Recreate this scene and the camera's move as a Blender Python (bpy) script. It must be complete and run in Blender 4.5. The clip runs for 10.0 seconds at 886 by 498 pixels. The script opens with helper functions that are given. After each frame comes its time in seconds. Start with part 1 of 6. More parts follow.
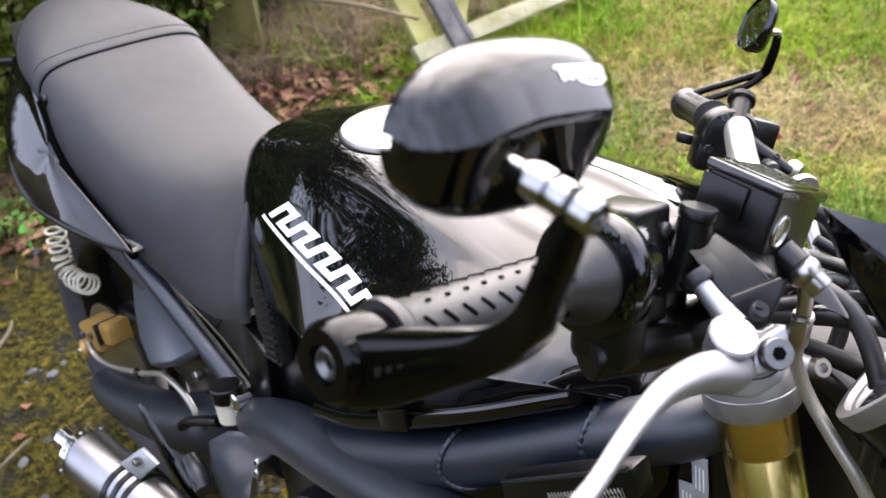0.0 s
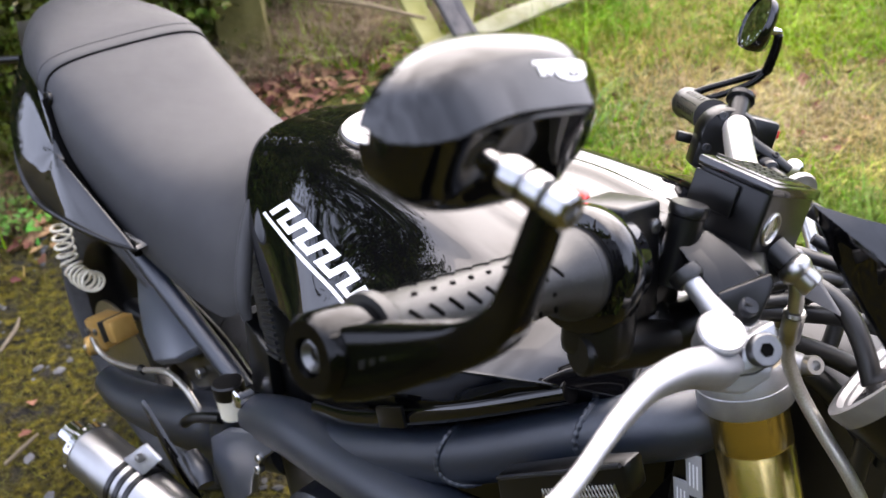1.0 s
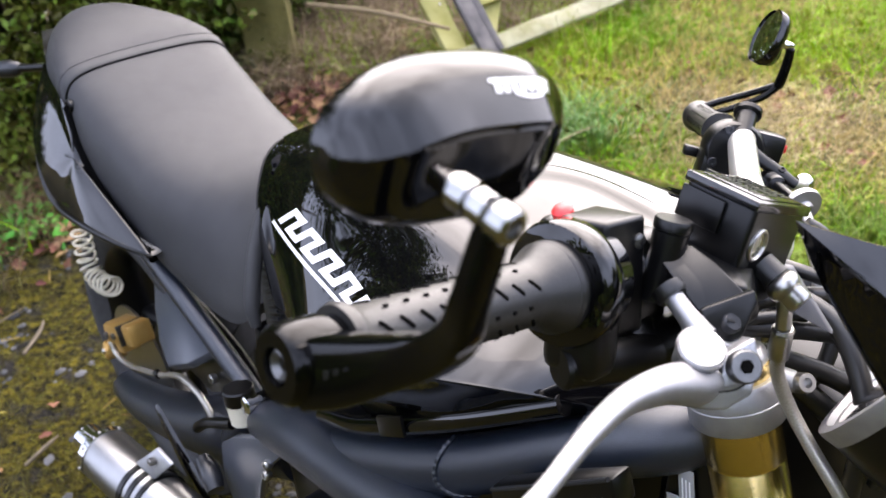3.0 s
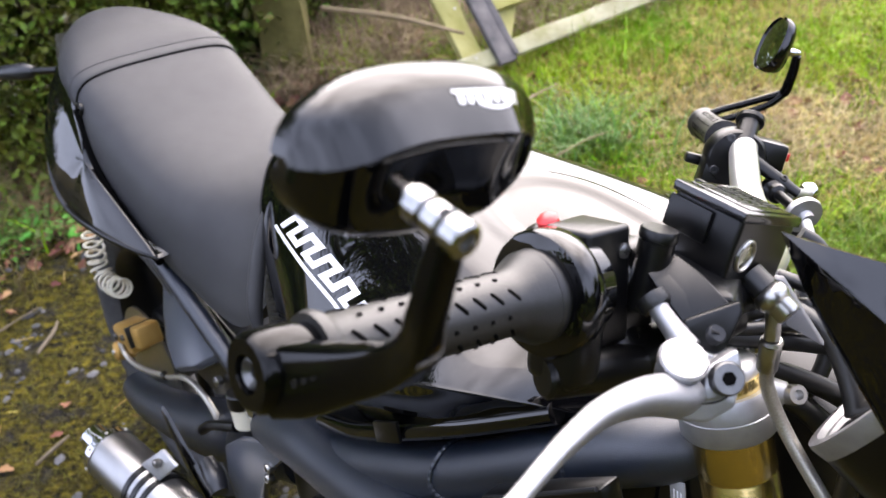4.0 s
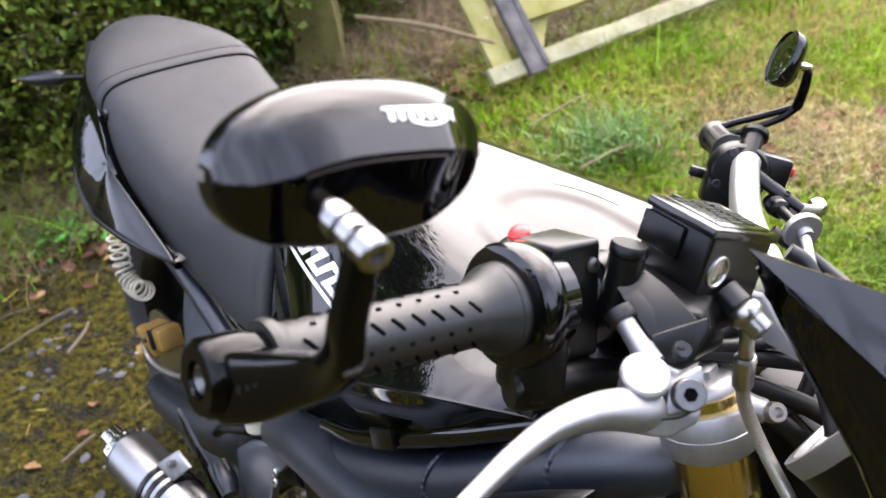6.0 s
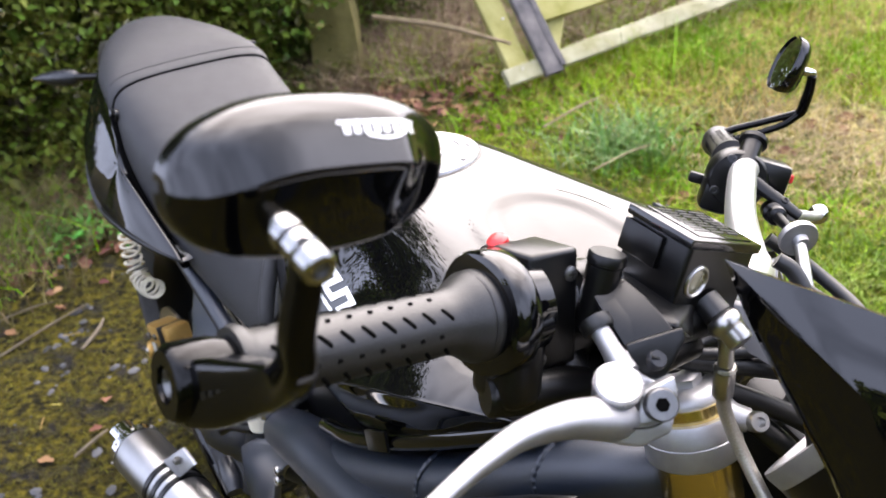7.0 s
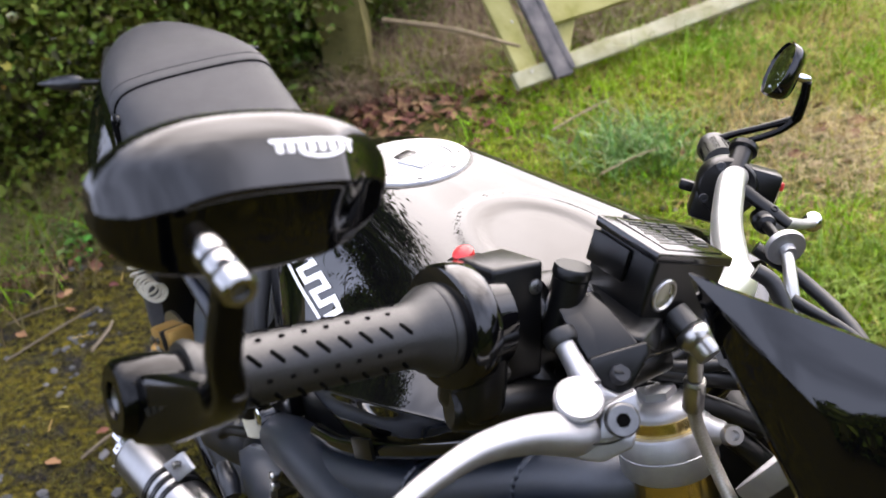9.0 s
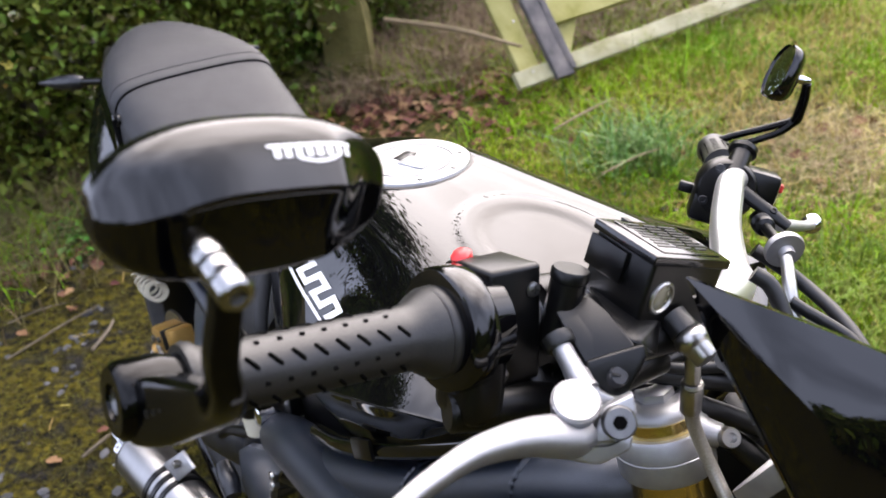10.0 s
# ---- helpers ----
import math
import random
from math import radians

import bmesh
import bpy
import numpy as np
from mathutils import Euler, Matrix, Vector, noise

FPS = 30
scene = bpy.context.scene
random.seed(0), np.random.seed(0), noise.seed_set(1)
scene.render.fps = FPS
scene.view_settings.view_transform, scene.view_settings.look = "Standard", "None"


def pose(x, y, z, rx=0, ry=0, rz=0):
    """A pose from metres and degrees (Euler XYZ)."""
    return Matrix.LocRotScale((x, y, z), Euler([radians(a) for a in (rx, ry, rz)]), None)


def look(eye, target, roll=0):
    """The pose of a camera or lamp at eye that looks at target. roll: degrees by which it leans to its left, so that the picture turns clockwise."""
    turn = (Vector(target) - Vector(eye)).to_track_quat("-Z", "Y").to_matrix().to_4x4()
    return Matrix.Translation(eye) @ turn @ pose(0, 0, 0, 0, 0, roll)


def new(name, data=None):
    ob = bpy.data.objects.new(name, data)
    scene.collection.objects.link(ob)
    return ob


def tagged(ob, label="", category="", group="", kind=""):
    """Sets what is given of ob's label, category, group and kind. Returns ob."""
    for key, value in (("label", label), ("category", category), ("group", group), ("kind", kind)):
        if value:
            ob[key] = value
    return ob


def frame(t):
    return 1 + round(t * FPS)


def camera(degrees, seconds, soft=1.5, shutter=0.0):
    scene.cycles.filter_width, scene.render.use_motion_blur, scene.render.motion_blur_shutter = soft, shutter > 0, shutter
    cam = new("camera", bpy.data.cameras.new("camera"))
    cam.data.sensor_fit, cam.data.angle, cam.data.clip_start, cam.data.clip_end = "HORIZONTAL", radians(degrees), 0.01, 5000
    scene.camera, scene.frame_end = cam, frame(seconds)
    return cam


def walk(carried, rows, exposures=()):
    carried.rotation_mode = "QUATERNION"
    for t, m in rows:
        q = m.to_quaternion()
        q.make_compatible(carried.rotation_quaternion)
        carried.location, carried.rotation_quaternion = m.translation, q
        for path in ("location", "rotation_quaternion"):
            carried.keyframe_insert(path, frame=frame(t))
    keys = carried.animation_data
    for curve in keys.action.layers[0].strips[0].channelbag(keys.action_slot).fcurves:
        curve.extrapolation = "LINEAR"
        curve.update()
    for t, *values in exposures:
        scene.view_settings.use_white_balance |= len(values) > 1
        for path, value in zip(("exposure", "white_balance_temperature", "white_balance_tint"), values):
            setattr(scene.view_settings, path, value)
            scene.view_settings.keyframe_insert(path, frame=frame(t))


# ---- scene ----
cam = camera(52.3, 10.0)
cam.data.dof.use_dof = True
cam.data.dof.focus_distance = 0.68
cam.data.dof.aperture_fstop = 11.5
PATH = [
    (0, (0.1400, 0.2567, 1.3312), (0.0650, 1.9024, 0.1972), -6.19),
    (0.5, (0.1435, 0.2543, 1.3312), (0.0643, 1.9002, 0.1977), -6.22),
    (1, (0.1490, 0.2526, 1.3306), (0.0553, 1.8983, 0.1980), -6.36),
    (1.5, (0.1550, 0.2512, 1.3315), (0.0474, 1.9015, 0.2069), -6.46),
    (2, (0.1612, 0.2503, 1.3318), (0.0391, 1.9038, 0.2133), -6.46),
    (2.5, (0.1661, 0.2496, 1.3321), (0.0300, 1.9048, 0.2177), -6.56),
    (4, (0.1904, 0.2527, 1.3320), (-0.0038, 1.9118, 0.2322), -6.98),
    (4.5, (0.1998, 0.2528, 1.3327), (-0.0118, 1.9146, 0.2401), -6.96),
    (5, (0.2058, 0.2514, 1.3325), (-0.0307, 1.9149, 0.2477), -7.25),
    (5.5, (0.2153, 0.2503, 1.3329), (-0.0386, 1.9154, 0.2546), -7.38),
    (7, (0.2497, 0.2523, 1.3369), (-0.0743, 1.9082, 0.2630), -7.79),
    (7.5, (0.2592, 0.2529, 1.3393), (-0.0723, 1.9103, 0.2702), -7.75),
    (8, (0.2669, 0.2557, 1.3383), (-0.0826, 1.9099, 0.2699), -7.98),
    (8.5, (0.2730, 0.2582, 1.3378), (-0.0835, 1.9105, 0.2688), -8.19),
    (9, (0.2773, 0.2602, 1.3379), (-0.0851, 1.9127, 0.2712), -8.38),
    (9.5, (0.2781, 0.2648, 1.3356), (-0.0861, 1.9171, 0.2692), -8.35),
    (10, (0.2792, 0.2600, 1.3402), (-0.0860, 1.9109, 0.2721), -8.30),
]
walk(cam, [(t, look(eye, target, roll)) for t, eye, target, roll in PATH], exposures=((0, 0.0, 7150, 18), (7, 0.0, 7150, 18), (8.2, -0.2, 7150, 18), (9, -0.3, 7150, 18), (10, -0.34, 7150, 18)))


# ---- light ----
world = bpy.data.worlds.new("world")
scene.world = world
world.use_nodes = True
wn = world.node_tree
sky = wn.nodes.new("ShaderNodeTexSky")
sky.sky_type = "NISHITA"
sky.sun_disc = False
sky.sun_elevation = radians(44)
sky.sun_rotation = radians(14)
sky.air_density = 1.3
sky.dust_density = 2.5
# thin broken cloud over the blue
coord = wn.nodes.new("ShaderNodeTexCoord")
cloud = wn.nodes.new("ShaderNodeTexNoise")
cloud.inputs["Scale"].default_value, cloud.inputs["Detail"].default_value = 2.2, 6.0
wn.links.new(coord.outputs["Generated"], cloud.inputs["Vector"])
cover = wn.nodes.new("ShaderNodeValToRGB")
cover.color_ramp.elements[0].position, cover.color_ramp.elements[1].position = 0.36, 0.60
cover.color_ramp.elements[0].color, cover.color_ramp.elements[1].color = (0.48, 0.48, 0.48, 1), (1, 1, 1, 1)
wn.links.new(cloud.outputs["Fac"], cover.inputs["Fac"])
veil = wn.nodes.new("ShaderNodeMixRGB")
# the cloud is brightest round the hidden sun
toward = wn.nodes.new("ShaderNodeVectorMath")
toward.operation = "DOT_PRODUCT"
toward.inputs[1].default_value = (0.20, 0.71, 0.675)
wn.links.new(coord.outputs["Generated"], toward.inputs[0])
glow = wn.nodes.new("ShaderNodeMapRange")
glow.interpolation_type = "SMOOTHSTEP"
glow.inputs["From Min"].default_value, glow.inputs["From Max"].default_value = 0.48, 1.0
wn.links.new(toward.outputs["Value"], glow.inputs["Value"])
bright = wn.nodes.new("ShaderNodeMixRGB")
bright.inputs["Color1"].default_value = (20.0, 24.3, 34.0, 1)
bright.inputs["Color2"].default_value = (80.0, 81.0, 86.0, 1)
wn.links.new(glow.outputs[0], bright.inputs["Fac"])
wn.links.new(bright.outputs[0], veil.inputs["Color2"])
thin = wn.nodes.new("ShaderNodeMapRange")
thin.inputs["From Min"].default_value, thin.inputs["From Max"].default_value = 0.25, 0.75
thin.inputs["To Min"].default_value = 0.85
wn.links.new(toward.outputs["Value"], thin.inputs["Value"])
shade = wn.nodes.new("ShaderNodeMath")
shade.operation = "MULTIPLY"
wn.links.new(cover.outputs["Color"], shade.inputs[0])
wn.links.new(thin.outputs[0], shade.inputs[1])
wn.links.new(shade.outputs[0], veil.inputs["Fac"])
wn.links.new(sky.outputs[0], veil.inputs["Color1"])
wn.links.new(veil.outputs[0], wn.nodes["Background"].inputs[0])
wn.nodes["Background"].inputs[1].default_value = 0.152
sun = new("sun", bpy.data.lights.new("sun", "SUN"))
sun.data.energy = 2.3
sun.data.angle = radians(75)
sun.data.color = (1.0, 0.93, 0.82)
sun.matrix_world = look((0.55, 2.5, 2.35), (0, 0, 0))
scene.view_settings.exposure = 0.0


# ---- materials ----
def material(name, color, rough=0.5, metal=0.0, second=None, scale=30.0, spread=0.5, bump=0.0, bump_scale=200.0, coat=0.0, per_piece=0.0, detail=4.0, spec=0.5):
    """A surface with two colours mixed by noise, fine relief, and optional clear coat."""
    m = bpy.data.materials.new(name)
    m.use_nodes = True
    nt = m.node_tree
    b = nt.nodes["Principled BSDF"]
    b.inputs["Roughness"].default_value = rough
    b.inputs["Metallic"].default_value = metal
    b.inputs["Specular IOR Level"].default_value = spec
    b.inputs["Coat Weight"].default_value = coat
    b.inputs["Coat Roughness"].default_value = 0.03
    tc = nt.nodes.new("ShaderNodeTexCoord")
    n = nt.nodes.new("ShaderNodeTexNoise")
    n.inputs["Scale"].default_value = scale
    n.inputs["Detail"].default_value = detail
    nt.links.new(tc.outputs["Object"], n.inputs["Vector"])
    ramp = nt.nodes.new("ShaderNodeValToRGB")
    ramp.color_ramp.elements[0].position = 0.5 - spread / 2
    ramp.color_ramp.elements[1].position = 0.5 + spread / 2
    ramp.color_ramp.elements[0].color = (*color, 1)
    ramp.color_ramp.elements[1].color = (*(second or color), 1)
    nt.links.new(n.outputs["Fac"], ramp.inputs["Fac"])
    out = ramp.outputs["Color"]
    if per_piece:
        info = nt.nodes.new("ShaderNodeNewGeometry")
        mix = nt.nodes.new("ShaderNodeHueSaturation")
        mr = nt.nodes.new("ShaderNodeMapRange")
        mr.inputs["To Min"].default_value = 1 - per_piece
        mr.inputs["To Max"].default_value = 1 + per_piece
        nt.links.new(info.outputs["Random Per Island"], mr.inputs["Value"])
        nt.links.new(mr.outputs["Result"], mix.inputs["Value"])
        hr = nt.nodes.new("ShaderNodeMapRange")
        hr.inputs["To Min"].default_value = 0.5 - per_piece * 0.06
        hr.inputs["To Max"].default_value = 0.5 + per_piece * 0.06
        nt.links.new(info.outputs["Random Per Island"], hr.inputs["Value"])
        nt.links.new(hr.outputs["Result"], mix.inputs["Hue"])
        nt.links.new(out, mix.inputs["Color"])
        out = mix.outputs["Color"]
    nt.links.new(out, b.inputs["Base Color"])
    if bump:
        n2 = nt.nodes.new("ShaderNodeTexNoise")
        n2.inputs["Scale"].default_value = bump_scale
        n2.inputs["Detail"].default_value = 3.0
        nt.links.new(tc.outputs["Object"], n2.inputs["Vector"])
        bp = nt.nodes.new("ShaderNodeBump")
        bp.inputs["Strength"].default_value = bump
        bp.inputs["Distance"].default_value = 0.002
        nt.links.new(n2.outputs["Fac"], bp.inputs["Height"])
        nt.links.new(bp.outputs["Normal"], b.inputs["Normal"])
    return m


PAINT = material("gloss_black_paint", (0.0012, 0.0012, 0.0015), 0.02, second=(0.0016, 0.0016, 0.002))
SATIN = material("satin_black_frame", (0.0065, 0.0100, 0.0165), 0.36, second=(0.011, 0.0155, 0.0245), bump=0.2, bump_scale=1300, scale=300, metal=0.1, spec=0.75)
VINYL = material("black_vinyl", (0.030, 0.0305, 0.0325), 0.50, second=(0.037, 0.0375, 0.0395), bump=0.22, bump_scale=900, scale=40, spec=0.22)
PLASTIC = material("black_plastic", (0.0012, 0.0012, 0.0013), 0.30, second=(0.0024, 0.0024, 0.0026), bump=0.05, bump_scale=1500, scale=60, spec=0.33)
GREYPL = material("grey_black_plastic", (0.006, 0.007, 0.009), 0.35, second=(0.010, 0.011, 0.014), bump=0.1, bump_scale=600, scale=40)
RUBBER = material("grip_rubber", (0.007, 0.0068, 0.0065), 0.42, second=(0.011, 0.0105, 0.010), bump=0.12, bump_scale=900, scale=80, spec=0.55)
TYRE = material("tyre_rubber", (0.020, 0.020, 0.022), 0.7, second=(0.036, 0.036, 0.038), bump=0.3, bump_scale=500, scale=60)
ALU = material("cast_aluminium", (0.32, 0.32, 0.325), 0.44, 0.85, second=(0.40, 0.40, 0.405), bump=0.14, bump_scale=1200, scale=90)
SILVER = material("silver_bar", (0.75, 0.75, 0.76), 0.3, 0.9, second=(0.8, 0.8, 0.81))
STEEL = material("steel", (0.36, 0.35, 0.33), 0.3, 1.0, second=(0.44, 0.43, 0.41), scale=120)
DARKSTEEL = material("dark_steel", (0.12, 0.12, 0.12), 0.35, 0.9, second=(0.16, 0.16, 0.16), scale=150)
CHROME = material("chrome", (0.6, 0.6, 0.61), 0.08, 1.0)
BRIGHT = material("polished_steel", (0.30, 0.30, 0.30), 0.14, 1.0, second=(0.38, 0.37, 0.36), scale=90)
GOLD = material("gold_anodised", (0.74, 0.55, 0.22), 0.22, 1.0, second=(0.80, 0.61, 0.27), scale=20, bump=0.06, bump_scale=700)
CALIPER = material("gold_caliper", (0.42, 0.24, 0.06), 0.45, 0.5, second=(0.5, 0.3, 0.09), scale=60)
TITAN = material("brushed_titanium", (0.28, 0.277, 0.275), 0.34, 1.0, second=(0.34, 0.335, 0.33), scale=25)
WHITE = material("white_decal", (0.8, 0.8, 0.8), 0.35, second=(0.76, 0.76, 0.76))
CREAM = material("cream_plastic", (0.62, 0.58, 0.46), 0.45, second=(0.55, 0.5, 0.38), scale=40)
HOSE = material("braided_hose", (0.45, 0.42, 0.36), 0.35, 0.7, second=(0.3, 0.28, 0.24), scale=900)
CABLE = material("black_cable", (0.004, 0.004, 0.004), 0.4, second=(0.008, 0.008, 0.008), scale=100)
RED = material("red_plastic", (0.6, 0.02, 0.02), 0.4, second=(0.55, 0.03, 0.03))
PINK = material("pink_plastic", (0.7, 0.15, 0.2), 0.4, second=(0.65, 0.12, 0.18))
MIRROR = material("mirror_glass", (0.85, 0.86, 0.86), 0.01, 1.0)
LENS = material("sight_glass", (0.07, 0.065, 0.035), 0.05, coat=1.0, second=(0.20, 0.18, 0.10), scale=150)
ARM = material("arm_gloss_black", (0.0007, 0.0007, 0.0008), 0.12, second=(0.001, 0.001, 0.0011), spec=0.2)
LID = material("lid_gloss_grey", (0.004, 0.004, 0.0045), 0.14, second=(0.007, 0.007, 0.0075), spec=0.7)
LICHEN = material("lichen_wood", (0.21, 0.20, 0.10), 0.9, second=(0.40, 0.38, 0.27), scale=14, bump=0.9, bump_scale=60, detail=9.0, spec=0.2)
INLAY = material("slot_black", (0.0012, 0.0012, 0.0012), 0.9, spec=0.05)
HUGGER = material("blue_black_panel", (0.045, 0.051, 0.064), 0.28, second=(0.056, 0.062, 0.076), scale=12, spec=0.7, bump=0.03)
WOOD = material("mossy_wood", (0.19, 0.18, 0.045), 0.85, second=(0.37, 0.34, 0.15), scale=9, bump=0.9, bump_scale=60, detail=8.0, spec=0.2)
GREYWOOD = material("grey_wood", (0.045, 0.045, 0.050), 0.85, second=(0.16, 0.145, 0.14), scale=14, bump=0.8, bump_scale=60, detail=8.0, spec=0.2)
POST = material("mossy_post", (0.07, 0.065, 0.018), 0.9, second=(0.19, 0.165, 0.06), scale=12, bump=0.9, bump_scale=50, detail=8.0, spec=0.2)
LEAF = material("hedge_leaves", (0.030, 0.060, 0.006), 0.5, second=(0.165, 0.18, 0.024), scale=3, per_piece=0.75, spec=0.2)
BRANCH = material("bark", (0.09, 0.07, 0.045), 0.9, second=(0.16, 0.13, 0.09), scale=20, bump=0.5, bump_scale=80)
GRASS = material("grass_blades", (0.070, 0.180, 0.003), 0.5, second=(0.27, 0.36, 0.010), scale=1.9, per_piece=0.65, spec=0.1)
STRAW = material("dry_grass", (0.25, 0.18, 0.05), 0.7, second=(0.40, 0.30, 0.105), scale=2, per_piece=0.5, spec=0.1)
LITTER = material("fallen_leaves", (0.11, 0.042, 0.022), 0.75, second=(0.30, 0.155, 0.095), scale=3, per_piece=0.5, spec=0.2)
STONE = material("gravel_stones", (0.045, 0.047, 0.05), 0.6, second=(0.10, 0.10, 0.105), scale=30, per_piece=0.5, bump=0.4, bump_scale=100, spec=0.2)


def ground_material():
    m = bpy.data.materials.new("moss_and_earth")
    m.use_nodes = True
    nt = m.node_tree
    b = nt.nodes["Principled BSDF"]
    b.inputs["Roughness"].default_value = 0.9
    b.inputs["Specular IOR Level"].default_value = 0.2
    tc = nt.nodes.new("ShaderNodeTexCoord")
    def nz(scale, detail=6.0):
        n = nt.nodes.new("ShaderNodeTexNoise")
        n.inputs["Scale"].default_value, n.inputs["Detail"].default_value = scale, detail
        nt.links.new(tc.outputs["Object"], n.inputs["Vector"])
        return n
    def ramp(n, stops):
        r = nt.nodes.new("ShaderNodeValToRGB")
        r.color_ramp.elements[0].position, r.color_ramp.elements[0].color = stops[0][0], (*stops[0][1], 1)
        r.color_ramp.elements[1].position, r.color_ramp.elements[1].color = stops[-1][0], (*stops[-1][1], 1)
        for p, c in stops[1:-1]:
            r.color_ramp.elements.new(p).color = (*c, 1)
        nt.links.new(n.outputs["Fac"], r.inputs["Fac"])
        return r
    moss = ramp(nz(48, 9.0), [(0.36, (0.005, 0.004, 0.001)), (0.46, (0.028, 0.022, 0.002)), (0.56, (0.070, 0.058, 0.004)), (0.68, (0.125, 0.098, 0.008))])
    earth = ramp(nz(60), [(0.3, (0.006, 0.0055, 0.005)), (0.7, (0.030, 0.026, 0.022))])
    mask = ramp(nz(11, 9.0), [(0.34, (0, 0, 0)), (0.46, (1, 1, 1))])
    mix = nt.nodes.new("ShaderNodeMixRGB")
    nt.links.new(mask.outputs["Color"], mix.inputs["Fac"])
    nt.links.new(earth.outputs["Color"], mix.inputs["Color1"])
    nt.links.new(moss.outputs["Color"], mix.inputs["Color2"])
    # the verge beyond the drive is grown over with grass
    sep = nt.nodes.new("ShaderNodeSeparateXYZ")
    nt.links.new(tc.outputs["Object"], sep.inputs[0])
    turf = ramp(nz(35), [(0.3, (0.03, 0.035, 0.006)), (0.5, (0.07, 0.085, 0.012)), (0.7, (0.13, 0.11, 0.04))])
    reach = nt.nodes.new("ShaderNodeMapRange")
    reach.inputs["From Min"].default_value, reach.inputs["From Max"].default_value = 1.6, 2.3
    nt.links.new(sep.outputs["Y"], reach.inputs["Value"])
    east = nt.nodes.new("ShaderNodeMapRange")
    east.inputs["From Min"].default_value, east.inputs["From Max"].default_value = 2.0, 3.4
    nt.links.new(sep.outputs["X"], east.inputs["Value"])
    far = nt.nodes.new("ShaderNodeMath")
    far.operation = "MAXIMUM"
    side = nt.nodes.new("ShaderNodeMapRange")
    side.inputs["From Min"].default_value, side.inputs["From Max"].default_value = -0.8, 0.1
    nt.links.new(sep.outputs["X"], side.inputs["Value"])
    both = nt.nodes.new("ShaderNodeMath")
    both.operation = "MULTIPLY"
    nt.links.new(reach.outputs[0], both.inputs[0])
    nt.links.new(side.outputs[0], both.inputs[1])
    nt.links.new(both.outputs[0], far.inputs[0])
    nt.links.new(east.outputs[0], far.inputs[1])
    grown = nt.nodes.new("ShaderNodeMixRGB")
    nt.links.new(far.outputs[0], grown.inputs["Fac"])
    nt.links.new(mix.outputs["Color"], grown.inputs["Color1"])
    nt.links.new(turf.outputs["Color"], grown.inputs["Color2"])
    nt.links.new(grown.outputs["Color"], b.inputs["Base Color"])
    n2 = nz(90)
    bp = nt.nodes.new("ShaderNodeBump")
    bp.inputs["Strength"].default_value, bp.inputs["Distance"].default_value = 1.0, 0.022
    nt.links.new(n2.outputs["Fac"], bp.inputs["Height"])
    nt.links.new(bp.outputs["Normal"], b.inputs["Normal"])
    return m


GROUND = ground_material()


# ---- mesh helpers ----
from mathutils.bvhtree import BVHTree

V = Vector


def finish(name, bm, mat, angle=40):
    bmesh.ops.recalc_face_normals(bm, faces=bm.faces)
    me = bpy.data.meshes.new(name)
    for f in bm.faces:
        f.smooth = True
    bm.to_mesh(me)
    bm.free()
    me.set_sharp_from_angle(angle=radians(angle))
    me.materials.append(mat)
    return new(name, me)


def part(name, bm, mat, parent=None, label="", angle=40):
    ob = finish(name, bm, mat, angle)
    if parent is not None:
        ob.parent = parent
    return tagged(ob, label)


def raw(name, verts, faces, mat, smooth=False):
    me = bpy.data.meshes.new(name)
    me.from_pydata(verts, [], faces)
    if smooth:
        me.polygons.foreach_set("use_smooth", [True] * len(me.polygons))
    me.materials.append(mat)
    return new(name, me)


def spline(pts, n=6):
    """Points along a smooth curve through pts (each a tuple of any length)."""
    p = [np.array(q, float) for q in pts]
    p = [2 * p[0] - p[1]] + p + [2 * p[-1] - p[-2]]
    out = []
    for i in range(1, len(p) - 2):
        for k in range(n):
            t = k / n
            out.append(0.5 * (2 * p[i] + (p[i + 1] - p[i - 1]) * t + (2 * p[i - 1] - 5 * p[i] + 4 * p[i + 1] - p[i + 2]) * t * t
                              + (3 * p[i] - p[i - 1] - 3 * p[i + 1] + p[i + 2]) * t ** 3))
    out.append(p[-2])
    return out


def loft(rings, caps=True, closed=True):
    bm = bmesh.new()
    vs = [[bm.verts.new(V(p)) for p in r] for r in rings]
    n = len(rings[0])
    for a, b in zip(vs, vs[1:]):
        for i in range(n if closed else n - 1):
            j = (i + 1) % n
            bm.faces.new((a[i], a[j], b[j], b[i]))
    if caps:
        bm.faces.new(vs[0][::-1])
        bm.faces.new(vs[-1])
    return bm


def sweep(pts, rad, seg=14, n=6, squash=None):
    """A tube along a smooth curve; rad is one radius or one per point; squash = (vector, factor) flattens it along a vector."""
    rad = [rad] * len(pts) if isinstance(rad, (int, float)) else rad
    c = spline([(*p, r) for p, r in zip(pts, rad)], n) if n > 1 else [np.array((*p, r)) for p, r in zip(pts, rad)]
    q = [V(a[:3]) for a in c]
    rings = []
    up = None
    for i, p in enumerate(q):
        d = (q[min(i + 1, len(q) - 1)] - q[max(i - 1, 0)]).normalized()
        if up is None:
            up = d.orthogonal().normalized()
        up = (up - d * up.dot(d)).normalized()
        side = d.cross(up)
        ring = []
        for k in range(seg):
            a = 2 * math.pi * k / seg
            o = (up * math.cos(a) + side * math.sin(a)) * c[i][3]
            if squash:
                s = V(squash[0]).normalized()
                o = o - s * o.dot(s) * (1 - squash[1])
            ring.append(p + o)
        rings.append(ring)
    return loft(rings)


